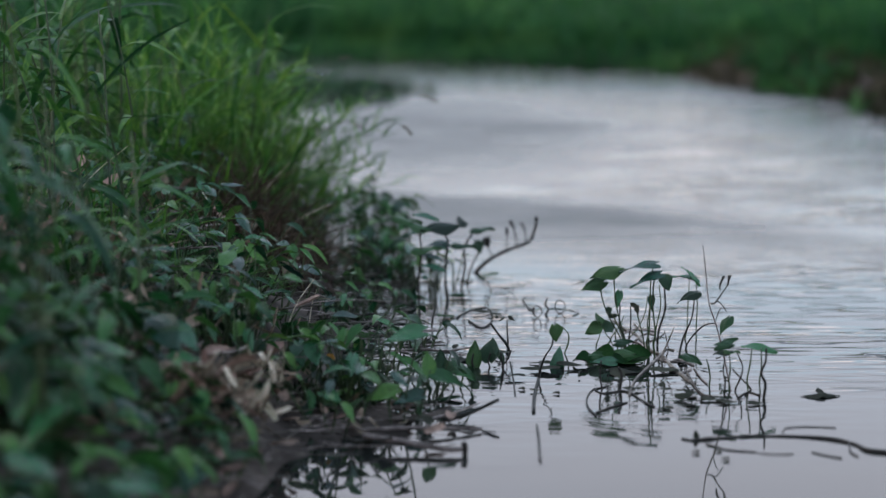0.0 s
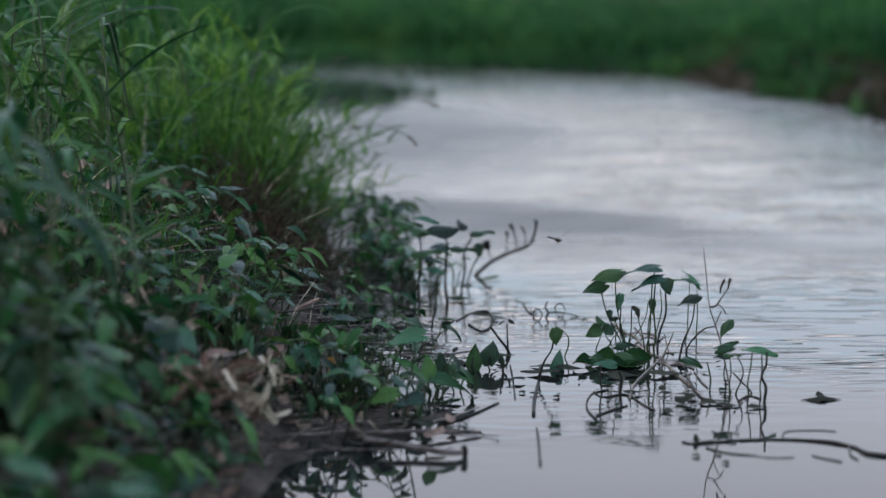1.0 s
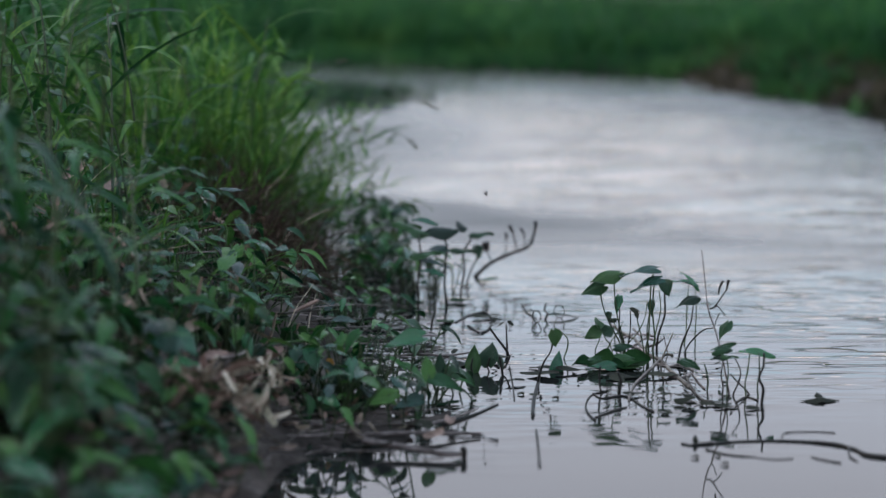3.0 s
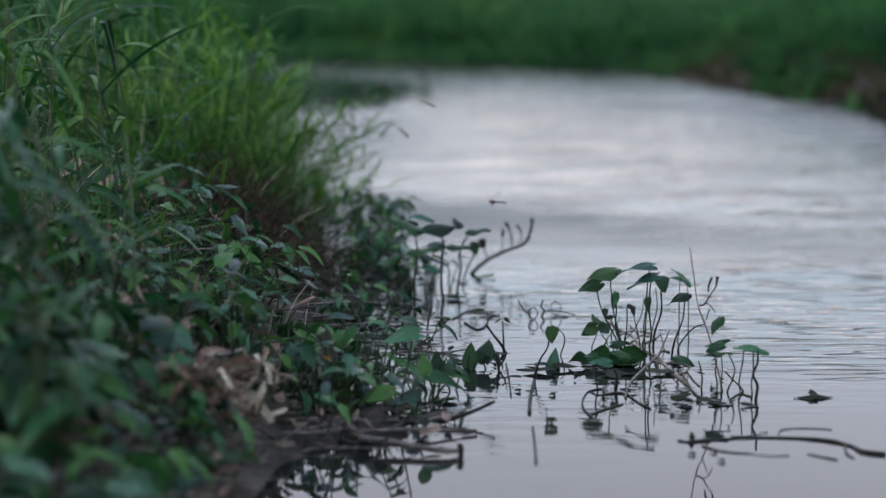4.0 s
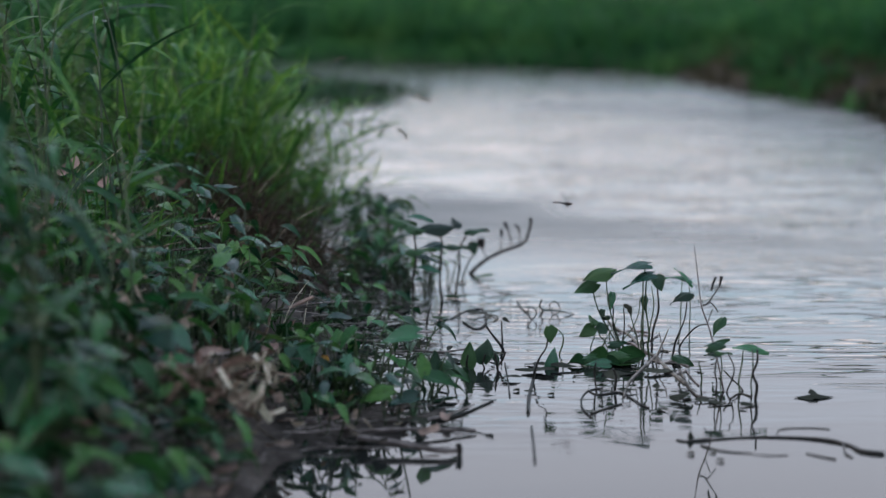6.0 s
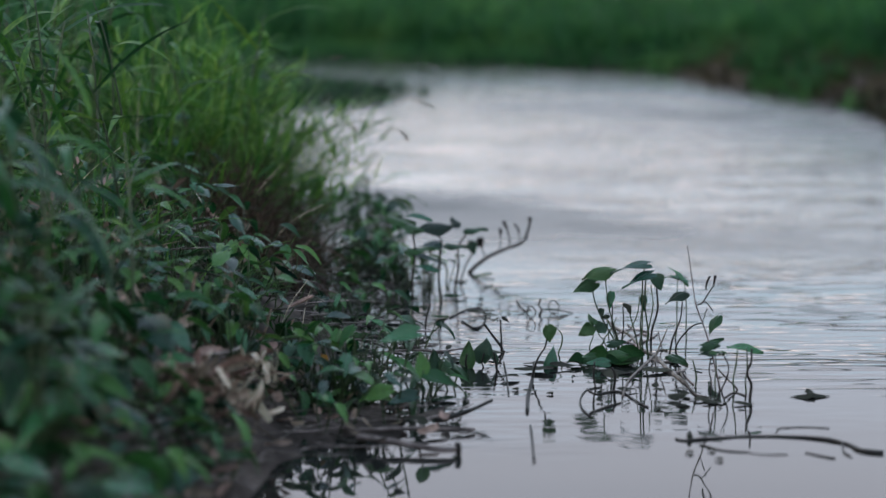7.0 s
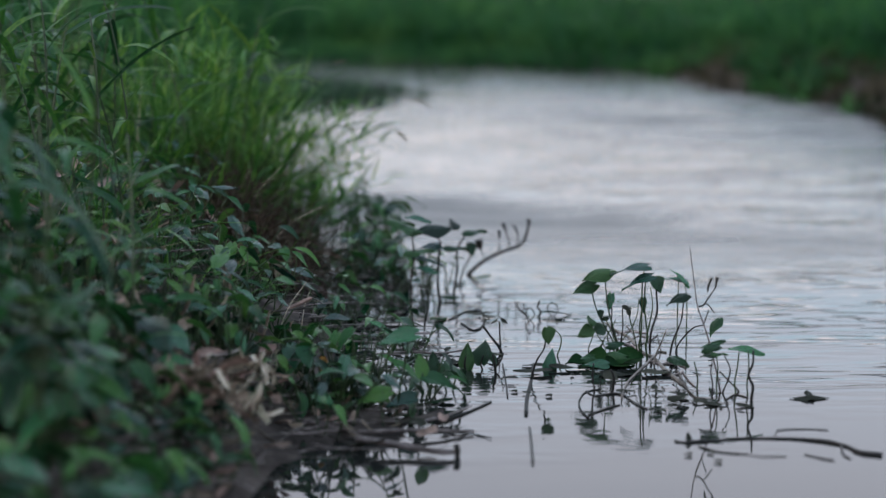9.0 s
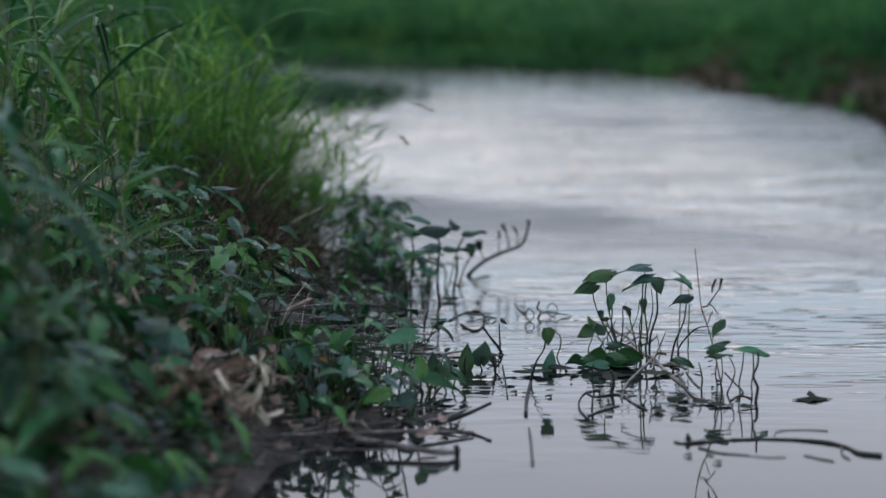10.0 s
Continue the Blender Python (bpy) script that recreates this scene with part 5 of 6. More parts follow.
# dark scraps afloat, some added in place of broken dark reflections
for k in range(30):
    scrap = new("leaf_scrap", SCRAPS[0 if k % 2 else 2])
    scrap.matrix_basis = pose(rnd(0.20, 0.46), rnd(2.76, 3.16), rnd(0.002, 0.004), rnd(-6, 6), rnd(-6, 6), rnd(0, 360)) @ Matrix.Scale(rnd(0.008, 0.024), 4)
    tagged(scrap, "small dark leaf scrap afloat among the water plants", "leaf", "leaf scraps in the stream")
for k in range(70):
    sy = rnd(2.75, 4.3)
    scrap = new("leaf_scrap", SCRAPS[k % 3])
    size = rnd(0.018, 0.045)
    scrap.matrix_basis = pose(table(SHORE_NEAR, sy) + 0.02 + abs(random.gauss(0, 0.12)), sy, rnd(0.002, 0.005), rnd(-4, 4), rnd(-4, 4), rnd(0, 360)) @ Matrix.Scale(size, 4)
    tagged(scrap, ("dark rotting leaf scrap afloat near the bank", "soaked green leaf afloat near the bank", "narrow dead leaf afloat near the bank")[k % 3], "leaf", "leaf scraps in the shallows")


for k in range(80):
    sy = rnd(2.05, 2.9)
    sx = table(SHORE_NEAR, sy) - abs(random.gauss(0, 0.14))
    scrap = new("dead_leaf", (HUSKS[2], HUSKS[4], SCRAPS[0])[k % 3])
    size = (rnd(0.6, 1.1), rnd(0.6, 1.1), rnd(0.025, 0.045))[k % 3]
    scrap.matrix_basis = pose(sx, sy, ground_z(sx, sy) + rnd(0.012, 0.03), rnd(-20, 20), rnd(-25, 10), rnd(0, 360)) @ Matrix.Scale(size, 4)
    tagged(scrap, ("curled brown dead leaf on the litter", "broad brown dead leaf on the litter", "dark rotting leaf on the litter")[k % 3], "leaf", "dead leaves on the mud")


for k in range(190):
    sy = rnd(2.1, 3.9) if k % 2 else rnd(2.1, 2.8)
    sx = table(SHORE_NEAR, sy) - rnd(0.05, 0.5)
    scrap = new("dead_leaf", HUSKS[(2, 4, 1, 5)[k % 4]])
    scrap.matrix_basis = pose(sx, sy, ground_z(sx, sy) + rnd(0.02, 0.07), rnd(-30, 30), rnd(-50, 10), rnd(0, 360)) @ Matrix.Scale(rnd(0.6, 1.2), 4)
    tagged(scrap, "curled brown dead leaf among creeping plants", "leaf", "dead leaves on the bank")


# ---- broad-bladed reed grass close to the camera
def reed_leaf_mesh(wide, droop, seed):
    b, rows = Build(), 10
    for i in range(rows + 1):
        t = i / rows
        w = wide * math.sin(math.pi * (0.12 + 0.88 * t) ** 0.8) ** 0.8 if i < rows else 0.0
        for u in (-1, 0, 1):
            b.v.append((t * (1 - 0.25 * droop * t), u * w + 0.02 * math.sin(4 * t + seed), 0.25 * abs(u) * w + 0.35 * t - droop * t * t))
    b.f = [(i * 3 + j, (i + 1) * 3 + j, (i + 1) * 3 + j + 1, i * 3 + j + 1) for i in range(rows) for j in range(2)]
    return b.mesh("blade", REED)


REED = material("reed_blade", [(0.010, 0.055, 0.014), (0.020, 0.085, 0.018), (0.05, 0.135, 0.020)], 12, 0.45, 0.2, 150, 0.3, 0.24, 0.18, stretch=(1, 6, 1))
REED_BLUE = material("old_reed_blade", [(0.005, 0.030, 0.015), (0.010, 0.050, 0.022), (0.020, 0.075, 0.028)], 12, 0.35, 0.2, 150, 0.2, 0.24, 0.15, stretch=(1, 6, 1))
REED_LEAVES = [reed_leaf_mesh(0.035, 0.5, 1), reed_leaf_mesh(0.045, 0.8, 2), reed_leaf_mesh(0.03, 0.25, 3)]


def reed(x, y, height, leaves, lean, size, blades=REED_LEAVES, bare=0.0):
    plant = thing("reed_grass", pose(x, y, ground_z(x, y)), "reed grass with broad arching blades on a thin stem", "grass", "reed grass on the bank")
    w = rnd(0, 6.283)
    tip = Vector((math.cos(w) * lean, math.sin(w) * lean, height))
    line = [Vector((0, 0, -0.02)), Vector((tip.x * 0.2, tip.y * 0.2, height * 0.4)), Vector((tip.x * 0.55, tip.y * 0.55, height * 0.75)), tip]
    stalk(plant, line, 0.0024, 0.0012, STEM)
    for i in range(leaves):
        t = bare + (1 - bare) * (i + 0.6) / leaves
        p = line[0].lerp(line[1], t / 0.4) if t < 0.4 else line[1].lerp(line[2], (t - 0.4) / 0.35) if t < 0.75 else line[2].lerp(line[3], (t - 0.75) / 0.25)
        part("blade", random.choice(blades), plant, "", pose(*p, rnd(-25, 25), rnd(-45, 10), math.degrees(w) + i * 150 + rnd(-40, 40)) @ Matrix.Scale(size * rnd(0.7, 1.2), 4))
    swaying.append((plant, (x, y, ground_z(x, y), 0, 0, 0)))
    return plant


for rx, ry in ((-0.62, 2.75), (-0.55, 2.95), (-0.70, 3.1), (-0.60, 3.3), (-0.78, 3.4), (-0.50, 3.45), (-0.68, 3.6), (-0.85, 3.7), (-0.58, 3.75), (-0.52, 2.6), (-0.74, 3.9), (-0.46, 4.0), (-0.56, 4.1), (-0.40, 4.25), (-0.66, 4.3), (-0.36, 4.5)):
    reed(rx, ry, rnd(0.28, 0.44), random.randint(7, 10), rnd(0.02, 0.12), rnd(0.11, 0.2))
for _ in range(44):
    ry = rnd(2.4, 4.6)
    reed(-0.21 * ry + rnd(-0.14, 0.20), ry, rnd(0.2, 0.4), random.randint(6, 9), rnd(0.02, 0.12), rnd(0.10, 0.17))

OLD_REEDS = [reed_leaf_mesh(0.05, 0.6, 4), reed_leaf_mesh(0.06, 0.9, 5), reed_leaf_mesh(0.045, 0.3, 6)]
for me in OLD_REEDS:
    me.materials[0] = REED_BLUE
for _ in range(15):
    ry = rnd(1.95, 2.4)
    reed(-0.205 * ry + rnd(-0.10, 0.045), ry, rnd(0.16, 0.34), random.randint(5, 7), rnd(0.02, 0.10), rnd(0.10, 0.16), OLD_REEDS, 0.5)


# ---- thin dry stems among the grass
def dry_stem(x, y, length, yaw, tilt):
    plant = thing("dry_stem", pose(x, y, ground_z(x, y), 0, 0, yaw), "thin pale dry stem leaning in the grass", "grass", "dry stems in the grass")
    top = Vector((math.sin(tilt) * length, 0, math.cos(tilt) * length))
    stalk(plant, [Vector((0, 0, -0.02)), top * 0.5 + Vector((0, 0, 0.01)), top], 0.0008, 0.0005, HUSK if random.random() < 0.35 else DRY, "stem")


for _ in range(60):
    dy = rnd(2.9, 4.7)
    dx = -0.20 * dy + rnd(-0.10, 0.45) if dy < 3.6 else table(SHORE_NEAR, dy) - rnd(0.08, 0.5)
    if dx < table(SHORE_NEAR, dy) - 0.05:
        dry_stem(dx, dy, rnd(0.07, 0.18), rnd(0, 360), rnd(0.5, 1.35))

# ---- fresh grass culms with short blades at the joints
CULM_LEAVES = []
for k, (wide, droop) in enumerate(((0.030, 0.30), (0.038, 0.55), (0.026, 0.12))):
    CULM_LEAVES.append(reed_leaf_mesh(wide, droop, 11 + k))
    CULM_LEAVES[-1].materials[0] = BLADE


def culm(x, y, height, leaves, yaw, lean, size):
    plant = thing("grass_culm", pose(x, y, ground_z(x, y)), "light green grass culm with short slanting blades", "grass", "grass culms on the bank")
    d = Vector((math.cos(yaw), math.sin(yaw), 0))
    line = smooth_line([Vector((0, 0, -0.02)), d * lean * 0.12 + Vector((0, 0, height * 0.45)), d * lean * 0.45 + Vector((0, 0, height * 0.8)), d * lean + Vector((0, 0, height))], 4)
    stalk(plant, line[::3], 0.0016, 0.0008, GRASS)
    for i in range(leaves):
        p = line[min(len(line) - 1, int((0.25 + 0.75 * i / leaves) * len(line)))]
        w = math.degrees(yaw) + (60 if i % 2 else -60) + rnd(-70, 70)
        part("blade", random.choice(CULM_LEAVES), plant, "", pose(*p, rnd(-30, 30), rnd(-55, -5), w) @ Matrix.Scale(size * rnd(0.7, 1.2), 4))
    swaying.append((plant, (x, y, ground_z(x, y), 0, 0, 0)))


for _ in range(56):
    cx, cy = bank_spot((4.15, 5.0), 0.08, 0.22)
    culm(cx, cy, rnd(0.16, 0.36), random.randint(5, 7), rnd(-1.0, 1.0), rnd(0.02, 0.14), rnd(0.07, 0.12))

for _ in range(30):
    cy = rnd(4.3, 5.0)
    culm(table(SHORE_NEAR, cy) - rnd(-0.01, 0.11), cy, rnd(0.10, 0.28), random.randint(4, 6), rnd(-0.7, 0.7), rnd(0.05, 0.16), rnd(0.06, 0.10))

for _ in range(16):
    cy = rnd(4.3, 4.9)
    culm(table(SHORE_NEAR, cy) - rnd(-0.02, 0.06), cy, rnd(0.14, 0.30), random.randint(5, 6), rnd(-0.5, 0.5), rnd(0.10, 0.22), rnd(0.07, 0.11))
for _ in range(18):
    cy = rnd(4.1, 4.6)
    culm(rnd(-0.56, -0.40), cy, rnd(0.26, 0.38), random.randint(5, 7), rnd(-1.5, 1.5), rnd(0.01, 0.07), rnd(0.08, 0.13))

# ---- flowering stalks that lean out over the water
SEED = material("seed_head", [(0.06, 0.055, 0.035), (0.13, 0.11, 0.07)], 200, 0.8, 0.5, 900)


def seed_stalk(x, y, pts, head):
    plant = thing("seed_stalk", pose(x, y, ground_z(x, y)), "thin grass stalk with a drooping brown seed head", "grass", "seed stalks over the water")
    stalk(plant, pts, 0.0009, 0.0006, STEM)
    end = smooth_line(pts, 6)[-head:]
    b = Build()
    for i in range(len(end) - 1):
        for k in range(3):
            p = end[i].lerp(end[i + 1], k / 3)
            q = p + Vector((rnd(-0.002, 0.004), rnd(-0.003, 0.003), rnd(-0.006, 0.002)))
            tube(b, [p, p.lerp(q, 0.5) + Vector((0, 0, 0.0006)), q], 0.0024, 0.001, 4, 2)
    tagged(part("seed_head", b.mesh("seed_head", SEED), plant, "drooping brown seed head"), kind="stuff")
    swaying.append((plant, (x, y, ground_z(x, y), 0, 0, 0)))


seed_stalk(-0.36, 4.25, [(0, 0, 0), (0.03, 0, 0.16), (0.10, 0, 0.235), (0.22, 0, 0.264), (0.31, 0, 0.256), (0.355, 0, 0.238)], 6)
seed_stalk(-0.34, 4.20, [(0, 0, 0), (0.03, 0, 0.12), (0.10, 0, 0.20), (0.20, 0, 0.228), (0.26, 0, 0.21), (0.285, 0, 0.188)], 6)
seed_stalk(-0.40, 4.30, [(0, 0, 0), (0.03, 0, 0.18), (0.09, 0, 0.27), (0.16, 0, 0.31), (0.21, 0, 0.325)], 4)
seed_stalk(-0.34, 4.35, [(0, 0, 0), (0.02, 0, 0.12), (0.07, 0, 0.19), (0.13, 0, 0.22), (0.17, 0, 0.21)], 4)


# ---- dark green blades added flat on the water by the bank further up
def weed_mat():
    b = Build()
    n = 0
    while n < 3600:
        x, y = rnd(-2.2, 0.0), rnd(8.2, 12.0)
        e = ((x + 1.1) / 1.1) ** 2 + ((y - 10.1) / 1.7) ** 2
        if e > rnd(0.5, 1.0):
            continue
        blade(b, (x, y, -0.005), rnd(0.03, 0.10), 0.012, rnd(0, 6.28), rnd(0.8, 1.4), rnd(0.1, 0.6), 3)
        n += 1
    tagged(new("weed_mat", b.mesh("weed_mat", MAT_BLADE)), "dark green blades laid flat over the water along the bank", "weeds", kind="stuff")


weed_mat()


# ================= insects =================
CHITIN = material("insect_body", [(0.012, 0.008, 0.008), (0.05, 0.016, 0.012)], 300, 0.35, 0.2, 900)
EYE_RED = material("insect_eye", [(0.06, 0.012, 0.01), (0.10, 0.02, 0.015)], 300, 0.2, 0.1, 900)


def wing_material():
    m = bpy.data.materials.new("insect_wing")
    m.use_nodes = True
    n, l = m.node_tree.nodes, m.node_tree.links
    b = n["Principled BSDF"]
    b.inputs["Base Color"].default_value, b.inputs["Roughness"].default_value = (0.12, 0.09, 0.08, 1), 0.25
    clear, mix = n.new("ShaderNodeBsdfTransparent"), n.new("ShaderNodeMixShader")
    vein = n.new("ShaderNodeTexVoronoi")
    vein.feature = "DISTANCE_TO_EDGE"
    vein.inputs["Scale"].default_value = 500
    co = n.new("ShaderNodeTexCoord")
    l.new(co.outputs["Object"], vein.inputs["Vector"])
    lines = n.new("ShaderNodeMapRange")
    lines.inputs["From Max"].default_value, lines.inputs["To Min"].default_value, lines.inputs["To Max"].default_value = 0.08, 0.7, 0.18
    l.new(vein.outputs["Distance"], lines.inputs["Value"])
    l.new(lines.outputs[0], mix.inputs["Fac"])
    l.new(clear.outputs[0], mix.inputs[1])
    l.new(b.outputs[0], mix.inputs[2])
    l.new(mix.outputs[0], n["Material Output"].inputs["Surface"])
    return m


WING = wing_material()


def ball(b, centre, rx, ry, rz, rings=6, sides=8):
    verts = [Vector(centre) + Vector((rx * math.cos(math.pi * i / rings), ry * math.sin(math.pi * i / rings) * math.cos(6.283 * k / sides), rz * math.sin(math.pi * i / rings) * math.sin(6.283 * k / sides))) for i in range(rings + 1) for k in range(sides)]
    b.add(verts, [(i * sides + k, i * sides + (k + 1) % sides, (i + 1) * sides + (k + 1) % sides, (i + 1) * sides + k) for i in range(rings) for k in range(sides)])


def wing_mesh(length, wide):
    b, rows = Build(), 8
    for i in range(rows + 1):
        t = i / rows
        w = wide * (0.25 + 1.5 * t - 1.1 * t * t) if i < rows else wide * 0.2
        b.v += [(w * 0.35, t * length, 0), (0, t * length, 0.0003), (-w * 0.65, t * length, 0)]
    b.f = [(i * 3 + j, i * 3 + j + 1, (i + 1) * 3 + j + 1, (i + 1) * 3 + j) for i in range(rows) for j in range(2)]
    return b.mesh("wing", WING)


def dragonfly(label):
    """A small dark dragonfly that looks along +x."""
    fly = thing("dragonfly", pose(0, 0, 0), label, "dragonfly", "dragonflies over the water")
    b = Build()
    ball(b, (0.002, 0, 0), 0.0055, 0.0030, 0.0036)
    part("thorax", b.mesh("thorax", CHITIN), fly)
    b = Build()
    ball(b, (0.0088, 0, -0.0002), 0.0020, 0.0029, 0.0022)
    head = part("head", b.mesh("head", CHITIN), fly)
    for s in (1, -1):
        b = Build()
        ball(b, (0.0092, s * 0.0017, 0.0006), 0.0017, 0.0014, 0.0017)
        part("eye", b.mesh("eye", EYE_RED), head)
    b = Build()
    tube(b, [(-0.002, 0, 0), (-0.010, 0, 0.0006), (-0.018, 0, 0.0008), (-0.027, 0, 0.0002)], 0.0018, 0.0010, 7, 4, 0.15)
    part("abdomen", b.mesh("abdomen", CHITIN), fly, "slender reddish-brown abdomen")
    wings = []
    for x, me in ((0.004, FRONT_WING), (-0.0005, HIND_WING)):
        for s in (1, -1):
            wing = part("wing", me, fly, "clear veined wing", pose(x, 0.001 * s, 0.003, 0 if s > 0 else 180, 0, 0))
            wings.append((wing, x, s))
    for k in range(3):
        for s in (1, -1):
            b = Build()
            tube(b, [(0.004 - 0.002 * k, 0.001 * s, -0.003), (0.005 - 0.002 * k, 0.003 * s, -0.005), (0.003 - 0.002 * k, 0.002 * s, -0.008)], 0.0003, 0.0002, 4, 2)
            part("leg", b.mesh("leg", CHITIN), fly)
    return fly, wings


FRONT_WING, HIND_WING = wing_mesh(0.027, 0.006), wing_mesh(0.025, 0.008)
hoverer = dragonfly("dark reddish dragonfly hovering above the calm water")
darter = dragonfly("dark dragonfly darting low over the stream")


def gnat():
    fly = thing("gnat", pose(0, 0, 0), "tiny dark gnat flying beside the bank grass", "insect")
    b = Build()
    ball(b, (0, 0, 0), 0.004, 0.0017, 0.0017)
    part("body", b.mesh("body", CHITIN), fly)
    wings = []
    for s in (1, -1):
        wing = part("wing", GNAT_WING, fly, "", pose(0.001, 0, 0.0015, 0 if s > 0 else 180, 0, 0))
        wings.append((wing, 0.001, s))
    return fly, wings


GNAT_WING = wing_mesh(0.007, 0.003)
midge = gnat()


# ================= what moves =================
def motions():
    darter_flight = (
        (0, 1.051, 3.450, 0.192, 5, 180),
        (0.3, 0.808, 3.450, 0.146, 5, 180),
        (0.5, 0.374, 3.450, 0.090, 5, 175),
        (0.6, 0.196, 3.450, 0.112, 10, 160),
        (0.7, 0.180, 3.450, 0.158, 15, 100),
        (0.8, 0.186, 3.450, 0.167, 25, 40),
        (1.0, 0.190, 3.450, 0.155, 15, 50),
        (1.2, 0.201, 3.450, 0.160, 15, 55),
        (1.4, 0.212, 3.450, 0.165, 12, 65),
        (1.6, 0.214, 3.450, 0.173, 12, 70),
        (1.7, 0.072, 3.450, 0.209, 5, 150),
        (1.8, 0.062, 3.450, 0.208, 5, 150),
        (1.9, 0.114, 3.450, 0.182, 5, 80),
        (2.0, 0.166, 3.450, 0.156, 5, 60),
        (2.2, 0.208, 3.450, 0.130, 5, 60),
        (2.3, 0.207, 3.450, 0.163, 5, 100),
        (2.4, 0.189, 3.450, 0.249, -20, 130),
        (2.5, 0.145, 3.450, 0.346, -30, 140),
        (2.6, 0.060, 3.450, 0.363, -10, 160),
        (2.7, 0.041, 3.450, 0.412, -20, 150),
        (3.1, -0.131, 3.450, 0.664, -20, 150),
        (10, -0.193, 3.450, 0.790, 0, 150),
    )
    hoverer_flight = (
        (0, 1.342, 3.500, 0.405, 0, 180),
        (2.2, 0.965, 3.500, 0.348, 0, 180),
        (2.4, 0.291, 3.500, 0.272, 0, 180),
        (2.5, 0.115, 3.500, 0.301, 0, 150),
        (2.6, 0.164, 3.500, 0.319, 0, 60),
        (2.7, 0.098, 3.500, 0.277, 5, 160),
        (2.9, 0.055, 3.500, 0.242, 5, 120),
        (3.2, 0.171, 3.500, 0.192, 5, 40),
        (3.6, 0.298, 3.500, 0.142, 0, 30),
        (3.8, 0.309, 3.500, 0.135, 5, 20),
        (3.9, 0.204, 3.500, 0.170, 0, 100),
        (4.0, 0.093, 3.500, 0.210, 0, 140),
        (4.1, 0.009, 3.500, 0.233, 10, 70),
        (4.2, 0.030, 3.500, 0.221, 13, 15),
        (4.3, 0.051, 3.500, 0.220, 13, 10),
        (4.4, 0.068, 3.500, 0.222, 13, 10),
        (4.5, 0.078, 3.500, 0.222, 13, 10),
        (4.6, 0.096, 3.500, 0.219, 15, 12),
        (4.8, 0.140, 3.500, 0.214, 20, 20),
        (5.0, 0.161, 3.500, 0.208, 22, 25),
        (5.2, 0.175, 3.500, 0.204, 22, 30),
        (5.4, 0.178, 3.500, 0.208, 22, 30),
        (5.6, 0.183, 3.500, 0.208, 20, 30),
        (5.7, 0.185, 3.500, 0.207, 20, 30),
        (5.9, 0.201, 3.500, 0.205, 15, 30),
        (6.2, 0.292, 3.500, 0.236, -10, 20),
        (6.5, 0.546, 3.500, 0.407, -20, 10),
        (6.7, 0.778, 3.500, 0.585, -20, 10),
        (7.0, 1.055, 3.500, 0.733, -10, 10),
        (10, 1.426, 3.500, 0.829, 0, 10),
    )
    midge_flight = (
        (0, -0.243, 4.000, 0.290, 0, 0),
        (0.6, -0.178, 4.000, 0.273, 0, 0),
        (0.8, -0.084, 4.000, 0.240, 0, 30),
        (1.0, -0.129, 4.000, 0.251, 0, 160),
        (1.2, -0.095, 4.000, 0.205, 10, -20),
        (1.4, -0.119, 4.000, 0.190, 0, 180),
        (1.6, -0.140, 4.000, 0.174, 0, 180),
        (2.0, -0.217, 4.000, 0.201, -10, 170),
        (2.4, -0.287, 4.000, 0.334, -20, 150),
        (3, -0.367, 4.000, 0.632, -20, 150),
        (10, -0.396, 4.000, 0.757, 0, 150),
    )
    edge_drift = ((0, 0.0000), (1.5, 0.0008), (2.5, 0.0000), (4, -0.0052), (4.5, -0.0048), (5, -0.0044), (5.5, -0.0024), (7, -0.0104), (7.5, -0.0112), (8, -0.0108), (8.5, -0.0096), (9, -0.0068), (9.5, -0.0044), (10, 0.0000))
    stalk_drift = ((0, 0.0000), (1, 0.0008), (2.5, 0.0034), (4, -0.0118), (4.5, -0.0109), (5, -0.0067), (5.5, -0.0025), (7, -0.0118), (7.5, -0.0143), (8, -0.0126), (9, -0.0071), (10, 0.0000))
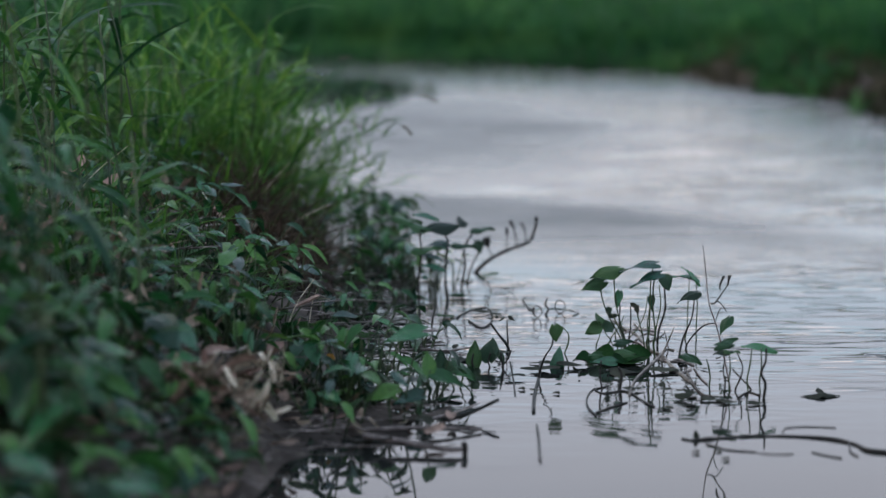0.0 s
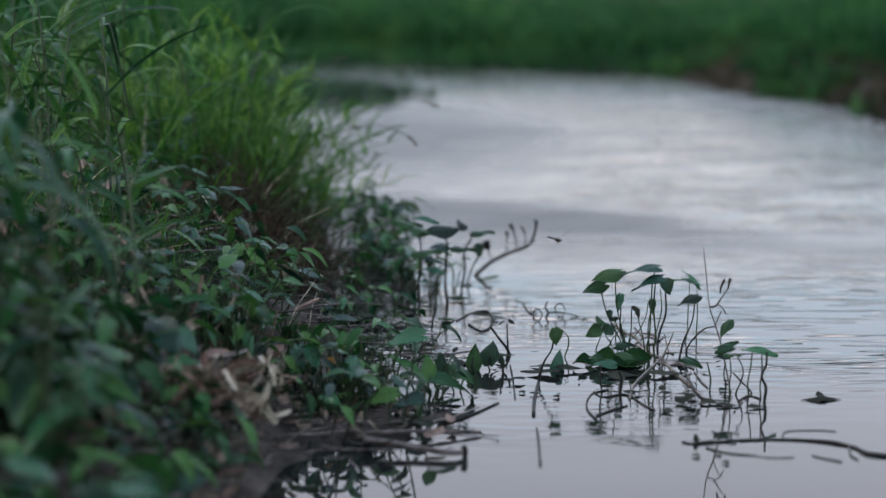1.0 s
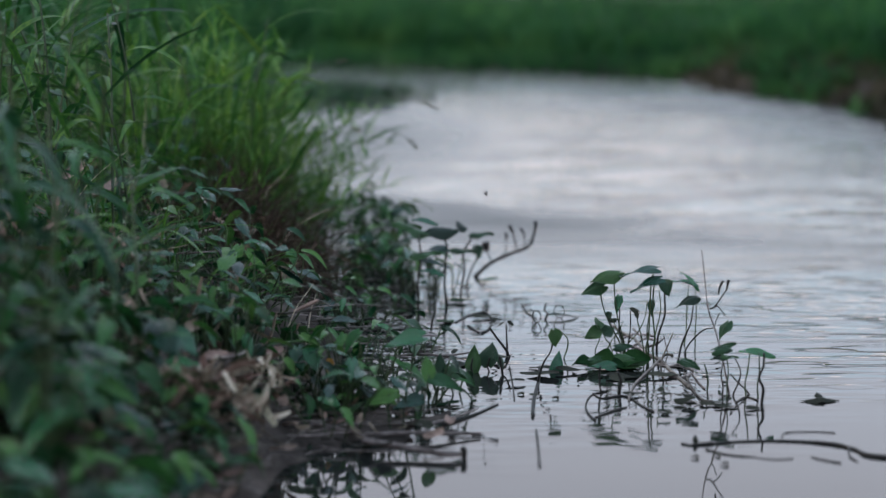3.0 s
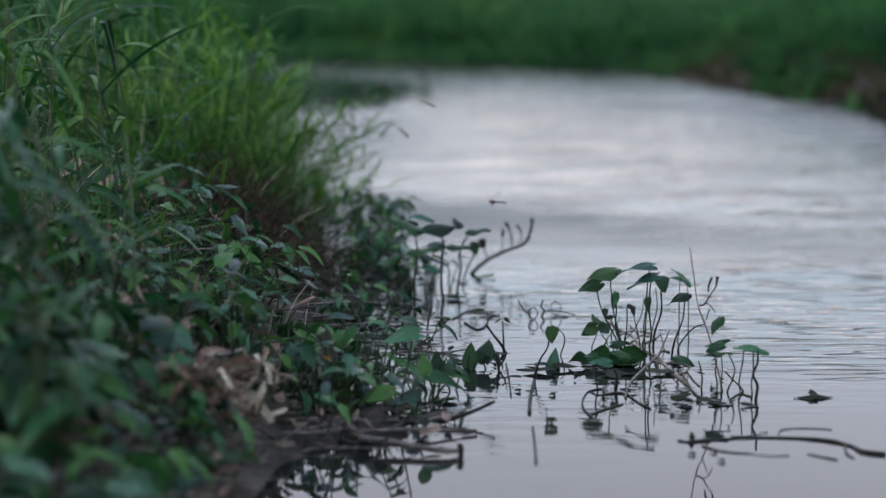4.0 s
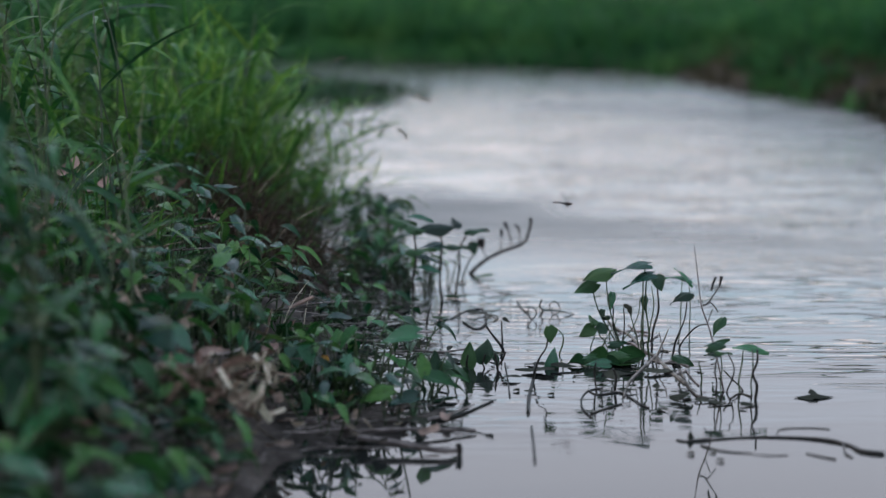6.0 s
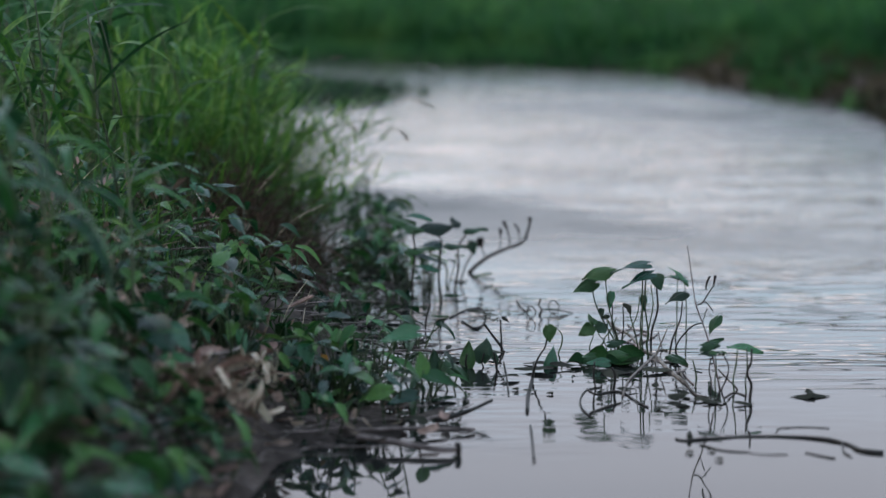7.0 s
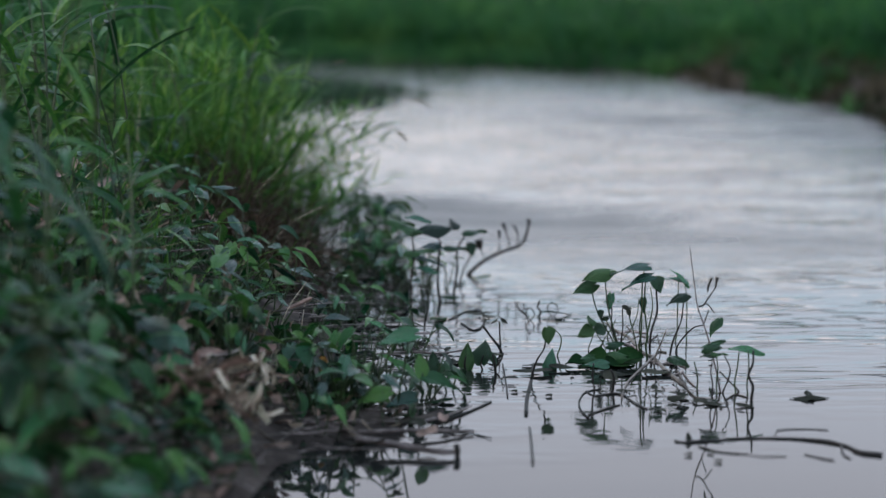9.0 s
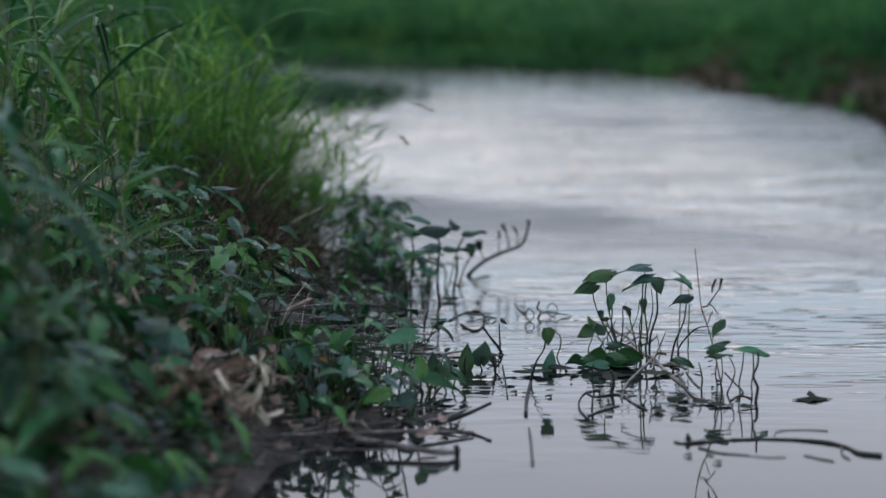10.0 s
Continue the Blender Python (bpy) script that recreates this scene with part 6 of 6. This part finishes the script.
    leaf_drift = ((0, 0.0000), (1.5, 0.0004), (2.5, 0.0008), (4, -0.0040), (4.5, -0.0024), (5.5, -0.0016), (7, -0.0056), (8, -0.0072), (8.5, -0.0056), (9, -0.0052), (9.5, -0.0028), (10, -0.0008))
    tall_drift = ((0, 0.0000), (0.5, 0.0009), (1, 0.0027), (1.5, 0.0027), (2.5, 0.0018), (4, 0.0018), (4.5, 0.0000), (5, -0.0018), (5.5, -0.0045), (7, -0.0036), (8, -0.0027), (9, -0.0018), (10, 0.0000))
    # the stream slides slowly along, its ripples with it
    walk(water, [(0.0, pose(0, 0, 0)), (10.0, pose(-1.60, -0.70, 0))])
    # insects, with beating wings
    for (fly, wings), flight in ((darter, darter_flight), (hoverer, hoverer_flight), (midge, midge_flight)):
        walk(fly, [(t, pose(x, y, z, 0, nod, yaw)) for t, x, y, z, nod, yaw in flight])
        for k, (wing, x, s) in enumerate(wings):
            beat = []
            for i in range(101):
                a = 28 * math.sin(i * 2.1 + k // 2 * 1.4) + 12
                beat.append((i * 0.1, pose(x, 0.001 * s, 0.003, a if s > 0 else 180 - a, 0, 0)))
            walk(wing, beat)
    # the plants in the stream drift and lean with the current and the breeze
    for plant, drift, tilt in ((edge_plant, edge_drift, 30), (low_plant, edge_drift, 30), (floating_leaf, leaf_drift, 0), (tall_plant, tall_drift, 120)):
        base = plant.location.copy()
        walk(plant, [(t, pose(base.x + (d if tilt < 100 else 0.0), base.y, base.z, 0, tilt * 2 * d if tilt < 100 else d * 380, 0)) for t, d in drift])
    base = stalk_plant.location.copy()
    walk(stalk_plant, [(t, pose(base.x + 0.45 * d, base.y, base.z, 0, d * 170, 0)) for t, d in stalk_drift])
    # grass sways in the breeze
    for k, (ob, (x, y, z, rx, ry, rz)) in enumerate(swaying):
        f, ph = 0.35 + 0.25 * ((k * 7) % 5) / 5, k * 1.7
        rows = []
        for i in range(21):
            t = i * 0.5
            s = math.sin(6.283 * f * t + ph) + 0.5 * math.sin(6.283 * 0.17 * t + x * 3)
            rows.append((t, pose(x, y, z, 0.8 * s, 1.4 * s, 0) @ pose(0, 0, 0, 0, 0, rz)))
        walk(ob, rows)


motions()
